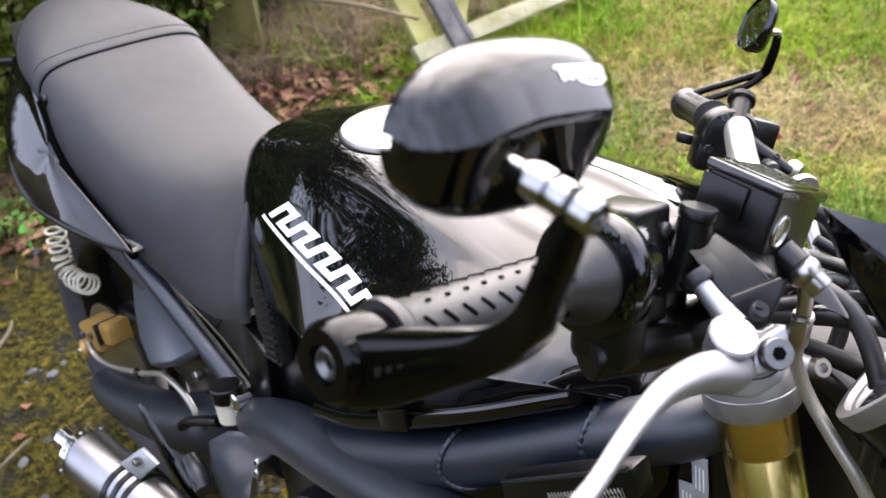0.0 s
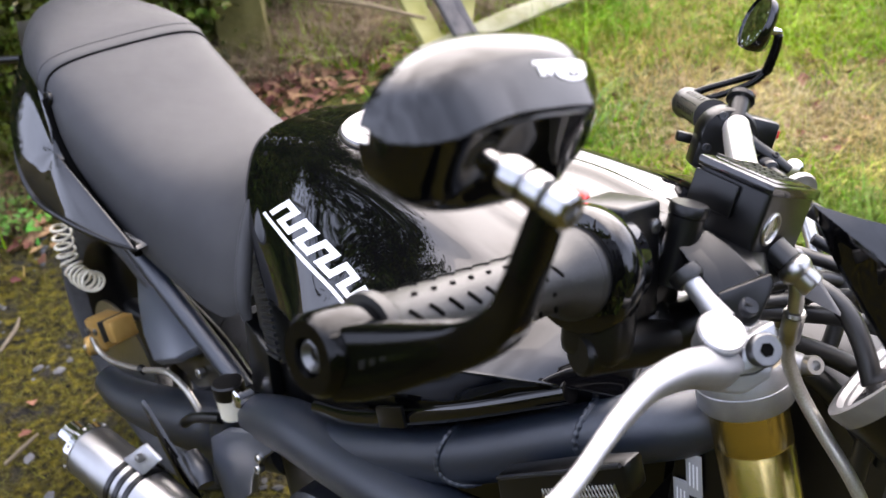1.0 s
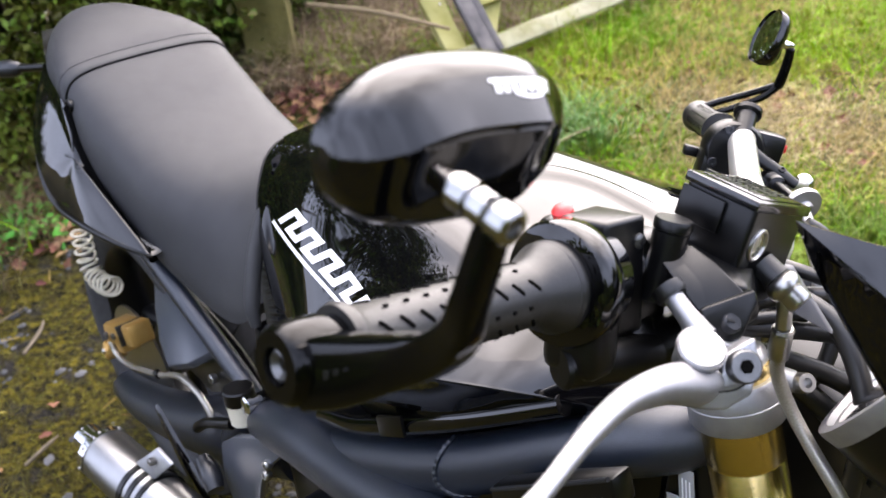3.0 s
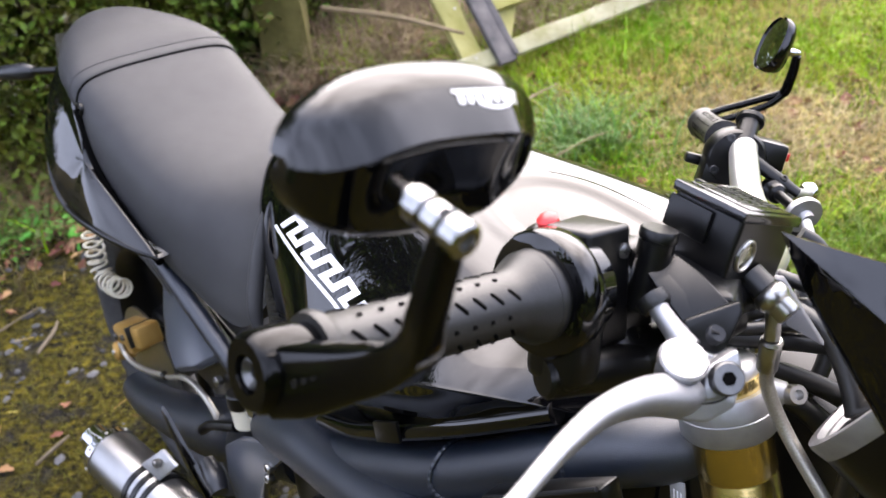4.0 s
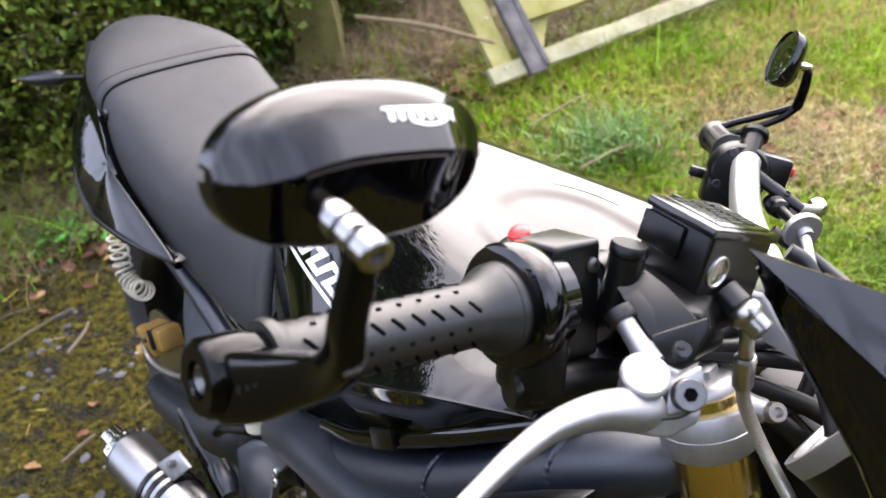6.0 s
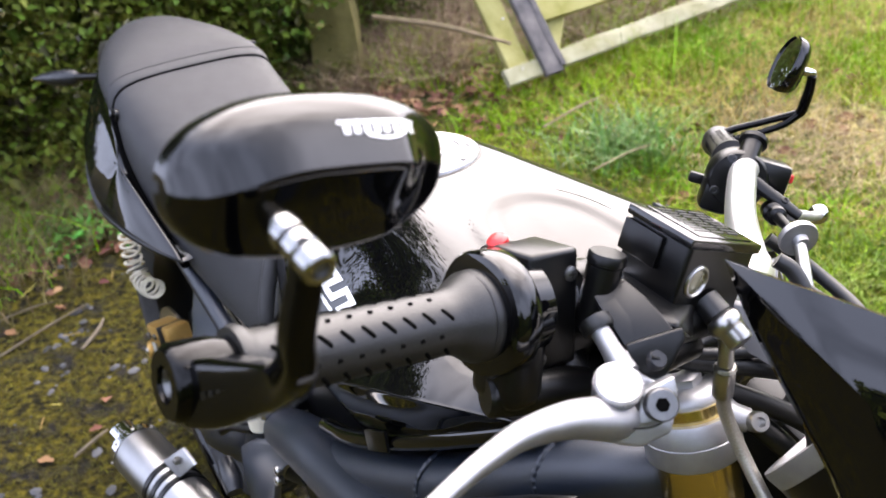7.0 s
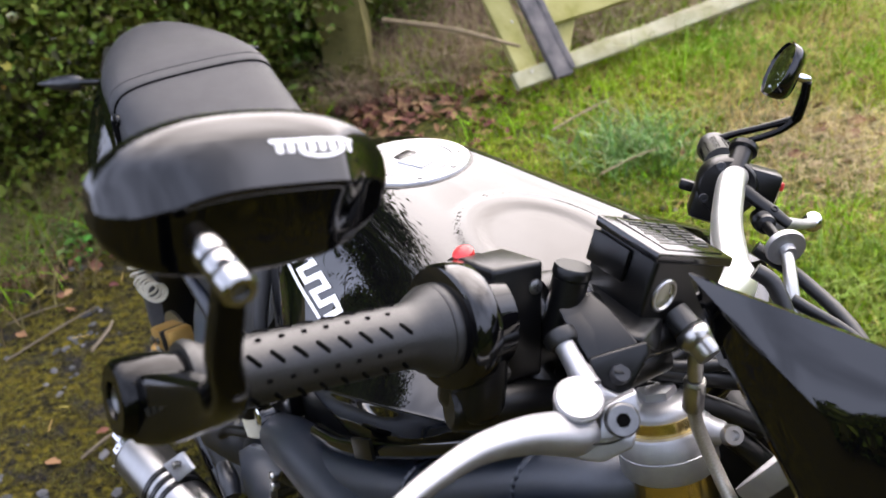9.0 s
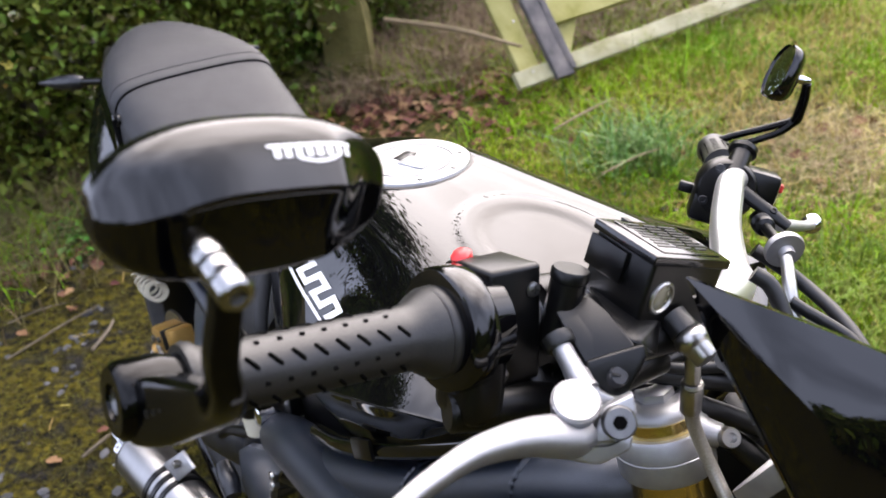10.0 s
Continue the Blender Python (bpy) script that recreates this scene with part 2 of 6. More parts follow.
def blade(pts, wide, thick, up, seg=24, n=6, power=3.4):
    """A bar with a rounded rectangular section along a smooth curve; wide and thick are half sizes per point, up is the way it faces."""
    c = spline([(*p, a, b) for p, a, b in zip(pts, wide, thick)], n)
    q = [V(a[:3]) for a in c]
    rings = []
    for i, p in enumerate(q):
        d = (q[min(i + 1, len(q) - 1)] - q[max(i - 1, 0)]).normalized()
        side = d.cross(V(up)).normalized()
        h = side.cross(d)
        ring = []
        for k in range(seg):
            a = 2 * math.pi * k / seg
            co, si = math.cos(a), math.sin(a)
            ring.append(p + side * (c[i][3] * math.copysign(abs(co) ** (2 / power), co)) + h * (c[i][4] * math.copysign(abs(si) ** (2 / power), si)))
        rings.append(ring)
    return loft(rings)


def lathe(o, d, prof, seg=28):
    """A turned body from o along d; prof: (distance along d, radius)."""
    o, d = V(o), V(d).normalized()
    u = d.orthogonal().normalized()
    w = d.cross(u)
    rings = [[o + d * z + (u * math.cos(2 * math.pi * k / seg) + w * math.sin(2 * math.pi * k / seg)) * max(r, 1e-4) for k in range(seg)] for z, r in prof]
    return loft(rings)


def block(c, u, v, w, bevel=0.002, seg=2):
    """A box with centre c and full edge vectors u, v, w."""
    bm = bmesh.new()
    c, u, v, w = V(c), V(u) / 2, V(v) / 2, V(w) / 2
    q = [bm.verts.new(c + u * a + v * b + w * e) for a in (-1, 1) for b in (-1, 1) for e in (-1, 1)]
    for f in ((0, 1, 3, 2), (4, 6, 7, 5), (0, 4, 5, 1), (2, 3, 7, 6), (0, 2, 6, 4), (1, 5, 7, 3)):
        bm.faces.new([q[i] for i in f])
    bmesh.ops.recalc_face_normals(bm, faces=bm.faces)
    if bevel:
        bmesh.ops.bevel(bm, geom=bm.edges[:], offset=bevel, segments=seg, affect="EDGES", profile=0.5)
    return bm


def plate(poly, thick, bevel=0.002, seg=2):
    """A plate: polygon of points, pushed along the vector thick."""
    bm = bmesh.new()
    a = [bm.verts.new(V(p)) for p in poly]
    b = [bm.verts.new(V(p) + V(thick)) for p in poly]
    bm.faces.new(a)
    bm.faces.new(b[::-1])
    for i in range(len(a)):
        j = (i + 1) % len(a)
        bm.faces.new((a[i], b[i], b[j], a[j]))
    bmesh.ops.recalc_face_normals(bm, faces=bm.faces)
    if bevel:
        bmesh.ops.bevel(bm, geom=bm.edges[:], offset=bevel, segments=seg, affect="EDGES", profile=0.5)
    return bm


def merge(*bms):
    bm = bmesh.new()
    for b in bms:
        me = bpy.data.meshes.new("tmp")
        b.to_mesh(me)
        b.free()
        bm.from_mesh(me)
        bpy.data.meshes.remove(me)
    return bm


def bolt(parent, o, d, r=0.006, h=0.005, mat=None, name="bolt", label=""):
    """A socket-head bolt: o is its seat, d points out."""
    bm = lathe(o, d, [(-0.004, r * 0.9), (0, r), (h * 0.85, r), (h, r * 0.88), (h, r * 0.5), (h * 0.4, r * 0.48)], 18)
    return part(name, bm, mat or STEEL, parent, label)


# ---- ground ----
def step(a, b, v):
    v = max(0.0, min(1.0, (v - a) / (b - a)))
    return v * v * (3 - 2 * v)


def ground_height(x, y):
    h = 0.14 * step(1.7, 3.2, y) * step(-1.3, 0.2, x)
    return h + 0.03 * (noise.noise(V((x * 1.3, y * 1.3, 0)))) * step(1.2, 2.2, y) + 0.006 * noise.noise(V((x * 9, y * 9, 3)))


def build_ground():
    xs = [-3000, -600, -150, -40, -15] + list(np.arange(-6, 6.01, 0.08)) + [15, 40, 150, 600, 3000]
    ys = [-3000, -600, -150, -40, -15] + list(np.arange(-3, 8.01, 0.08)) + [15, 40, 150, 600, 3000]
    verts = [(x, y, ground_height(x, y) if abs(x) < 7 and -4 < y < 9 else (0.14 if y > 3 and x > 0 else 0)) for y in ys for x in xs]
    n = len(xs)
    faces = [(j * n + i, j * n + i + 1, (j + 1) * n + i + 1, (j + 1) * n + i) for j in range(len(ys) - 1) for i in range(n - 1)]
    return tagged(raw("ground", verts, faces, GROUND, True), "mossy gravel drive with earth and grass verge", "ground", kind="structure")


build_ground()


# ---- motorcycle ----
# local frame: x forward, y to the bike's left, z up; it leans on its side stand
BIKE = pose(-0.0965, 1.151, 0, 0, 0, -46.3) @ pose(0, 0, 0, -5, 0, 0)
bike = tagged(new("motorcycle"), "gloss black naked motorcycle parked on its side stand", "motorcycle")
bike.matrix_world = BIKE


def soft_panel(poly, out, back, n=9, power=1.6):
    """A gently domed panel with a thin turned-in rim."""
    ring0 = [V(p[:3]) for p in spline(list(poly) + [poly[0]], 4)[:-1]]
    c = sum(ring0, V()) / len(ring0)
    out = V(out)
    rings = [[p + V(back) for p in ring0]]
    for i in range(n + 1):
        f = 1 - i / (n + 0.3)
        rings.append([c + (p - c) * f + out * (1 - f ** power) for p in ring0])
    return loft(rings)


def lerp(table, x):
    """Linear reading of a small table of (x, value)."""
    return float(np.interp(x, [a for a, _ in table], [b for _, b in table]))


def assembly(name, label="", parent=None):
    ob = tagged(new(name), label)
    ob.parent = parent or bike
    return ob


def smooth(table, x, reach=0.05):
    """A softened reading of a table."""
    k = range(-6, 7)
    return sum(lerp(table, x + reach * i / 6) * (7 - abs(i)) for i in k) / sum(7 - abs(i) for i in k)


TANK_TOP = ((-0.014, 0.876), (0.0, 0.885), (0.06, 0.905), (0.12, 0.918), (0.2, 0.921), (0.3, 0.918), (0.36, 0.915), (0.44, 0.908), (0.50, 0.896), (0.54, 0.878))
TANK_WIDE = ((-0.014, 0.147), (0.0, 0.152), (0.06, 0.170), (0.15, 0.190), (0.3, 0.206), (0.38, 0.209), (0.44, 0.200), (0.48, 0.180), (0.52, 0.142), (0.54, 0.110))
# across: share of the half width, drop from the top as share of the height
TANK_CUT = ((0.0, 0.0), (0.22, 0.008), (0.38, 0.034), (0.49, 0.085), (0.57, 0.160), (0.665, 0.275), (0.77, 0.40), (0.88, 0.53), (0.978, 0.642), (1.0, 0.668), (0.990, 0.690), (0.935, 0.82), (0.85, 1.0))


def tank_ring(x):
    zt, w = smooth(TANK_TOP, x), smooth(TANK_WIDE, x)
    sh = smooth(((-0.014, 0.4), (0.3, 0.34), (0.54, 0.0)), x)
    rear = 1 - step(-0.02, 0.24, x)

    def along(z):
        """How far forward the skin lies at the height z of this ring."""
        d = max(0.0, zt - z)
        return x + (1 - rear) * sh * d + rear * (0.8 * d ** 1.4 + 2.6 * max(0.0, d - 0.05) ** 1.5)

    zb = 0.7
    for _ in range(40):
        zb = 0.5 * zb + 0.5 * (0.664 + 0.67 * (along(zb) - 0.207))
    zb = zb - 0.012 * math.log1p(math.exp((zb - zt + 0.06) / 0.012))
    # a flat facet runs along each shoulder, from a point behind the cap, widening forward
    cut = spline(TANK_CUT, 9)
    # the belt line rises towards the front
    belt = 0.668 * (1 - 0.27 * step(0.20, 0.46, x))
    cut = [(a, b * belt / 0.668 if b <= 0.668 else belt + (b - 0.668) * (1 - belt) / 0.332) for a, b in cut]
    # the flank swells over the front half
    swell = 0.045 * step(0.26, 0.42, x)
    cut = [(a + swell * math.sin(math.pi * min(1.0, max(0.0, (b / belt - 0.25) / 0.75))), b) for a, b in cut]
    mid, wide = 0.135 + 0.42 * (x - 0.15), max(0.001, min(0.05, 0.34 * (x - 0.12)))
    bs, xs = [b for _, b in cut], [a for a, _ in cut]
    a0, a1 = np.interp(mid - wide, bs, xs), np.interp(mid + wide, bs, xs)
    half = []
    for a, b in cut:
        if abs(b - mid) < wide:
            a = a0 + (a1 - a0) * (b - mid + wide) / (2 * wide)
        half.append((w * a, zt - (zt - zb) * b))
    full = [(-y, z) for y, z in half[:0:-1]] + half
    ring = []
    for y, z in full:
        px = along(z)
        # raised pad on the top, open to the front
        e = max(0.0, 0.385 - px) / 0.095
        r = math.hypot(y / 0.062, e)
        up = 0.0032 * (step(0.72, 0.88, r) - 0.35 - 0.65 * step(1.0, 1.16, r)) if zt - z < 0.03 else 0.0
        up = up * (1 - step(0.42, 0.47, px)) + 0.0
        ring.append((px, y, z + up))
    return ring


def build_tank():
    rings = [tank_ring(x) for x in np.linspace(-0.014, 0.54, 84)]
    c0 = np.mean(rings[0], axis=0)
    rear = [[tuple(c0 + (np.array(p) - c0) * f + np.array((dx, 0, 0))) for p in rings[0]] for f, dx in ((0.9, -0.004), (0.97, -0.003))]
    c1 = np.mean(rings[-1], axis=0)
    front = [[tuple(c1 + (np.array(p) - c1) * f + np.array((dx, 0, 0))) for p in rings[-1]] for f, dx in ((0.96, 0.008), (0.8, 0.016), (0.5, 0.02))]
    return loft(rear + rings + front)


tank_bm = build_tank()
bmesh.ops.recalc_face_normals(tank_bm, faces=tank_bm.faces)
TANK_TREE = BVHTree.FromBMesh(tank_bm)
tank = part("fuel_tank", tank_bm, PAINT, bike, "gloss black fuel tank reflecting trees and sky", 70)


def on_tank(p, d, lift=0.0006):
    """Where the ray from p along d meets the tank, lifted off a little."""
    hit, n, _, _ = TANK_TREE.ray_cast(V(p), V(d).normalized())
    return (hit + n * lift) if hit else V(p)


# white maker's mark on the flank, drawn as plain bars and a long underline
MARK_A, MARK_B = V((0.0680, -0.1134, 0.8221)), V((0.3307, -0.1790, 0.8230))
MARK_C, MARK_D = V((0.1136, -0.1110, 0.8577)), V((0.3506, -0.1680, 0.8445))


def mark_patch(u0, u1, v0, v1, skew=0.0, nu=10, nv=3):
    """A thin patch on the flank: u along the underline, v up from it."""
    rows = []
    for j in range(nv + 1):
        v = v0 + (v1 - v0) * j / nv
        row = []
        for i in range(nu + 1):
            u = u0 + (u1 - u0) * i / nu + skew * v
            p = MARK_A.lerp(MARK_B, u).lerp(MARK_C.lerp(MARK_D, u), v)
            row.append(on_tank(p + V((-0.2, -0.88, 0.42)) * 0.08, (0.2, 0.88, -0.42)))
        rows.append(row)
    bm = bmesh.new()
    vs = [[bm.verts.new(p) for p in r] for r in rows]
    for a, c in zip(vs, vs[1:]):
        for i in range(nu):
            bm.faces.new((a[i], a[i + 1], c[i + 1], c[i]))
    return bm


mark = part("tank_mark", mark_patch(0.0, 1.0, 0.0, 0.13, 0.0, 30, 2), WHITE, tank, "white stripe under a broken white meander")
# the meander: even upright bars, joined in turn at the top and at the foot
for k in range(11):
    u = 0.02 + 0.088 * k
    part("mark_bar", mark_patch(u, u + 0.042, 0.25, 1.0, 0.0, 3, 5), WHITE, mark)
    if k < 10:
        v0, v1 = (0.80, 1.0) if k % 2 == 0 else (0.25, 0.45)
        part("mark_link", mark_patch(u + 0.042, u + 0.088, v0, v1, 0.0, 3, 2), WHITE, mark)

# filler cap
CAP_O, CAP_D = V((0.164, 0.0, 0.9158)), V((-0.05, 0, 1)).normalized()
cap = part("filler_cap", lathe(CAP_O, CAP_D, [(-0.014, 0.064), (0.0015, 0.064), (0.004, 0.0625), (0.0045, 0.046), (0.003, 0.0455), (0.003, 0.0435), (0.0045, 0.043), (0.005, 0.02), (0.005, 0.0)], 64), ALU, bike, "polished aluminium filler cap ring")
part("cap_rim", lathe(CAP_O, CAP_D, [(-0.016, 0.0635), (-0.006, 0.0665), (0.0004, 0.0665), (0.0014, 0.0645)], 64), PLASTIC, cap)
part("lock_flap", block(CAP_O + CAP_D * 0.0065 + V((0.012, 0, 0)), (0.032, 0.010, 0.002), (-0.008, 0.022, 0), CAP_D * 0.003, 0.0008), SILVER, cap)
part("lock_recess", block(CAP_O + CAP_D * 0.005 + V((-0.012, 0.002, 0)), (0.014, 0.004, 0.001), (-0.008, 0.022, 0), CAP_D * 0.001, 0.0003), PLASTIC, cap)
for k in range(8):
    a = 2 * math.pi * (k + 0.5) / 8
    p = CAP_O + V((math.cos(a) * 0.054, math.sin(a) * 0.054, 0.06 * math.cos(a) * 0.054)) + CAP_D * 0.0045
    part("screw", lathe(p, CAP_D, [(-0.002, 0.003), (0.0008, 0.003), (0.0012, 0.0022), (0.0004, 0.001)], 10), STEEL, cap)

# tank foot clip and lower lip
part("tank_clip", block((0.343, -0.1845, 0.752), (0.036, 0, 0.022), (0, 0.004, 0), (-0.004, 0, 0.022), 0.001), PLASTIC, bike, "black rubber tank clip")
part("tank_lip", sweep([(0.19, -0.160, 0.655), (0.28, -0.172, 0.705), (0.40, -0.172, 0.785), (0.51, -0.15, 0.858)], 0.009, 12), PAINT, bike, "gloss black lower tank lip")

# ribbed pad behind the tank flank
pad = part("knee_pad", plate([(0.0259, -0.1180, 0.7559), (0.0607, -0.1250, 0.7760), (0.0796, -0.1350, 0.7087), (0.105, -0.146, 0.655), (0.066, -0.138, 0.640), (0.0331, -0.1290, 0.675), (0.0150, -0.1200, 0.7175)], (0, 0.02, 0), 0.003), RUBBER, bike, "ribbed black rubber pad beside the tank")
for k in range(14):
    f = k / 13
    a = V((0.028, -0.1195, 0.748)).lerp(V((0.064, -0.1390, 0.648)), f)
    b = V((0.060, -0.1255, 0.772)).lerp(V((0.100, -0.1460, 0.662)), f)
    part("rib", sweep([a, b], 0.0027, 8, 1), GREYPL, pad)

# ---- seat ----
SEAT = ((-0.456, 0.866, 0.136, 0.80), (-0.40, 0.842, 0.142, 0.735), (-0.33, 0.812, 0.142, 0.69), (-0.25, 0.79, 0.14, 0.655), (-0.17, 0.782, 0.134, 0.638),
        (-0.10, 0.79, 0.126, 0.626), (-0.04, 0.805, 0.124, 0.64), (0.01, 0.83, 0.118, 0.69), (0.035, 0.845, 0.108, 0.74))


def seat_ring(x, zt, w, zb):
    cut = ((0, 0), (0.36, 0.012), (0.62, 0.05), (0.81, 0.135), (0.92, 0.28), (0.975, 0.47), (1.0, 0.68), (1.0, 0.86), (0.97, 1.0))
    nose = ((0, 0), (0.24, 0.03), (0.44, 0.10), (0.60, 0.215), (0.73, 0.36), (0.84, 0.52), (0.93, 0.70), (1.0, 0.87), (1.02, 1.0))
    dome = ((0, 0), (0.30, 0.035), (0.53, 0.115), (0.71, 0.235), (0.84, 0.38), (0.93, 0.55), (0.985, 0.72), (1.0, 0.87), (0.97, 1.0))
    k = 1 - step(-0.62, -0.47, x)
    cut = [(a + (c - a) * k, b + (d - b) * k) for (a, b), (c, d) in zip(cut, dome)]
    k = step(-0.26, -0.06, x)
    cut = [(a + (c - a) * k, b + (d - b) * k) for (a, b), (c, d) in zip(cut, nose)]
    half = [(w * a, zt - (zt - zb) * b) for a, b in spline(cut, 3)]
    return [(x, y, z) for y, z in [(-y, z) for y, z in half[:0:-1]] + half]


seat = part("rider_seat", loft([seat_ring(*s) for s in spline(SEAT, 5)]), VINYL, bike, "matte black vinyl rider seat", 50)
for sgn in (-1, 1):
    part("seat_roll", sweep([(x, -sgn * y, z) for x, y, z in ((0.0263, -0.0890, 0.8300), (0.0190, -0.1020, 0.8120), (0.0250, -0.1200, 0.7830), (0.0360, -0.1370, 0.7510), (0.0470, -0.1500, 0.7200), (0.0560, -0.1540, 0.6980))], [0.006, 0.0085, 0.0095, 0.0095, 0.009, 0.006], 14), VINYL, seat, "rolled front edge of the seat")
PILLION = ((-0.4575, 0.8655, 0.1345, 0.805), (-0.461, 0.8695, 0.136, 0.81), (-0.475, 0.876, 0.1365, 0.82), (-0.50, 0.888, 0.132, 0.826), (-0.55, 0.903, 0.122, 0.832), (-0.60, 0.910, 0.103, 0.838), (-0.64, 0.907, 0.080, 0.842), (-0.672, 0.894, 0.052, 0.846), (-0.688, 0.878, 0.026, 0.850))
pillion = part("pillion_pad", loft([seat_ring(*s) for s in spline(PILLION, 5)]), VINYL, bike, "stitched matte black passenger pad", 50)


def seat_line(x, zt, w, zb, lift):
    return [(px, y * (1 + lift / 0.14), z + lift) for px, y, z in seat_ring(x, zt, w, zb)[3:-3]]


part("seat_piping", sweep(seat_line(-0.4567, 0.8668, 0.1358, 0.803, 0.0), 0.0016, 8, 1), INLAY, seat, "black rubber piping")
part("stitching", sweep(seat_line(-0.4745, 0.8760, 0.1366, 0.82, 0.0), 0.0006, 6, 1), VINYL, pillion, "dark grey stitching")
part("seat_bolt", lathe((-0.447, -0.1365, 0.823), (0.1, -1, 0.2), [(-0.004, 0.010), (0.002, 0.010), (0.003, 0.008), (0.002, 0.005), (0.001, 0.004)], 18), PLASTIC, seat)

# ---- tail ----
for sgn in (-1, 1):
    poly = [(x, -sgn * y, z) for x, y, z in ((-0.5536, -0.1080, 0.8774), (-0.4667, -0.1280, 0.8157), (-0.4453, -0.1320, 0.7821), (-0.4005, -0.1360, 0.7311), (-0.3294, -0.1400, 0.6811), (-0.2400, -0.1440, 0.6705), (-0.2160, -0.1530, 0.6775), (-0.2686, -0.1700, 0.6817), (-0.3522, -0.1860, 0.6868), (-0.4556, -0.1870, 0.6836), (-0.5105, -0.1820, 0.7112), (-0.5659, -0.1640, 0.7481), (-0.5903, -0.1360, 0.8015), (-0.5872, -0.1140, 0.8453))]
    part("tail_panel", soft_panel(poly, (0, sgn * 0.006, 0.013), (0, -sgn * 0.02, 0), 10, 2.0), PAINT, bike, "gloss black tail side panel", 60)
    low = [(x, -sgn * y, z) for x, y, z in ((-0.2160, -0.1520, 0.6750), (-0.2686, -0.1690, 0.6770), (-0.3522, -0.1845, 0.6800), (-0.4556, -0.1855, 0.6765), (-0.5105, -0.1800, 0.7035), (-0.5640, -0.1620, 0.7420))]
    part("tail_lower_edge", sweep(low, [0.002, 0.005, 0.0065, 0.0065, 0.006, 0.003], 10), PLASTIC, bike, "black lower edge of the tail")
part("tail_unit", loft([[(x, y * w, z) for y, z in ((-1, zb), (-1, zt), (1, zt), (1, zb))] for x, w, zb, zt in ((-0.46, 0.12, 0.68, 0.83), (-0.60, 0.105, 0.68, 0.86), (-0.70, 0.07, 0.74, 0.86), (-0.76, 0.05, 0.78, 0.85))]), PLASTIC, bike, "black tail unit")
# matte black tube that draws the shaded gap between seat and tail panel
part("seat_gap_shade", sweep([(-0.452, -0.137, 0.822), (-0.41, -0.142, 0.742), (-0.33, -0.144, 0.69), (-0.24, -0.142, 0.656)], 0.007, 10), INLAY, bike)
for sgn in (-1, 1):
    o = V((-0.66, sgn * 0.09, 0.82))
    tip = V((-0.80, -0.17, 0.80)) if sgn < 0 else V((-0.60, 0.175, 0.835))
    d = tip - o
    sig = part("turn_signal", sweep([o, o + d * 0.35], [0.006, 0.007], 10), PLASTIC, bike, "slim dark turn signal on a stalk")
    part("signal_lens", sweep([o + d * 0.3, o + d * 0.42, o + d * 0.7, tip], [0.006, 0.014, 0.012, 0.002], 14, squash=((1, 0, 0.3), 0.6)), GREYPL, sig)

# ---- frame ----
frame_col = "satin blue-black painted frame tube"
for s in (-1, 1):
    spar = part("frame_spar", sweep([(0.20, s * 0.158, 0.61), (0.30, s * 0.16, 0.665), (0.41, s * 0.155, 0.733), (0.525, s * 0.135, 0.818), (0.585, s * 0.115, 0.855), (0.61, s * 0.065, 0.862)], [0.026, 0.028, 0.026, 0.0255, 0.025, 0.022], 24), SATIN, bike, frame_col)
    low = part("frame_lower_tube", sweep([(-0.01, s * 0.130, 0.502), (0.03, s * 0.142, 0.53), (0.1338, s * 0.158, 0.586), (0.2308, s * 0.170, 0.617), (0.34, s * 0.183, 0.655), (0.45, s * 0.188, 0.69), (0.54, s * 0.178, 0.71)], [0.022, 0.029, 0.033, 0.032, 0.030, 0.028, 0.027], 24), SATIN, bike, frame_col)
    for c, d, r in (((0.405, s * 0.156, 0.73), (0.8, 0.02, 0.6), 0.0275), ((0.53, s * 0.133, 0.821), (0.8, 0.12 * -s, 0.58), 0.0268)):
        c, d = V(c), V(d).normalized()
        u = d.orthogonal().normalized()
        w = d.cross(u)
        pts = [c + d * (0.008 * math.sin(a * 2)) + (u * math.cos(a) + w * math.sin(a)) * (r - 0.0012) for a in [2 * math.pi * k / 60 for k in range(61)]]
        part("weld_bead", sweep(pts, [0.0024 + 0.0009 * (k % 2) for k in range(61)], 8, 2), SATIN, spar, "ridged weld bead")
    part("subframe_tube", sweep([(-0.29, s * 0.128, 0.645), (-0.15, s * 0.13, 0.588), (-0.02, s * 0.132, 0.535)], 0.0145, 14), SATIN, bike, "satin black rear subframe tube")
    part("subframe_strut", sweep([(-0.25, s * 0.115, 0.60), (-0.12, s * 0.11, 0.56), (-0.03, s * 0.12, 0.54)], 0.010, 12), PLASTIC, bike)
part("subframe_bolt", lathe((0.005, -0.150, 0.552), (0, -1, 0.15), [(-0.01, 0.009), (0.004, 0.009), (0.005, 0.012), (0.012, 0.012), (0.014, 0.009)], 18), CHROME, bike, "bright steel subframe bolt")
part("seat_shroud", plate([(-0.03, -0.115, 0.64), (0.04, -0.128, 0.63), (0.05, -0.135, 0.56), (-0.01, -0.13, 0.54)], (0, 0.03, 0), 0.006), PLASTIC, bike)
part("swingarm", sweep([(-0.60, -0.11, 0.205), (-0.50, -0.118, 0.235), (-0.36, -0.118, 0.285), (-0.22, -0.112, 0.345), (-0.10, -0.10, 0.40), (0.0, -0.08, 0.43)], [0.03, 0.036, 0.042, 0.048, 0.05, 0.05], 20), SATIN, bike, "satin black swingarm")
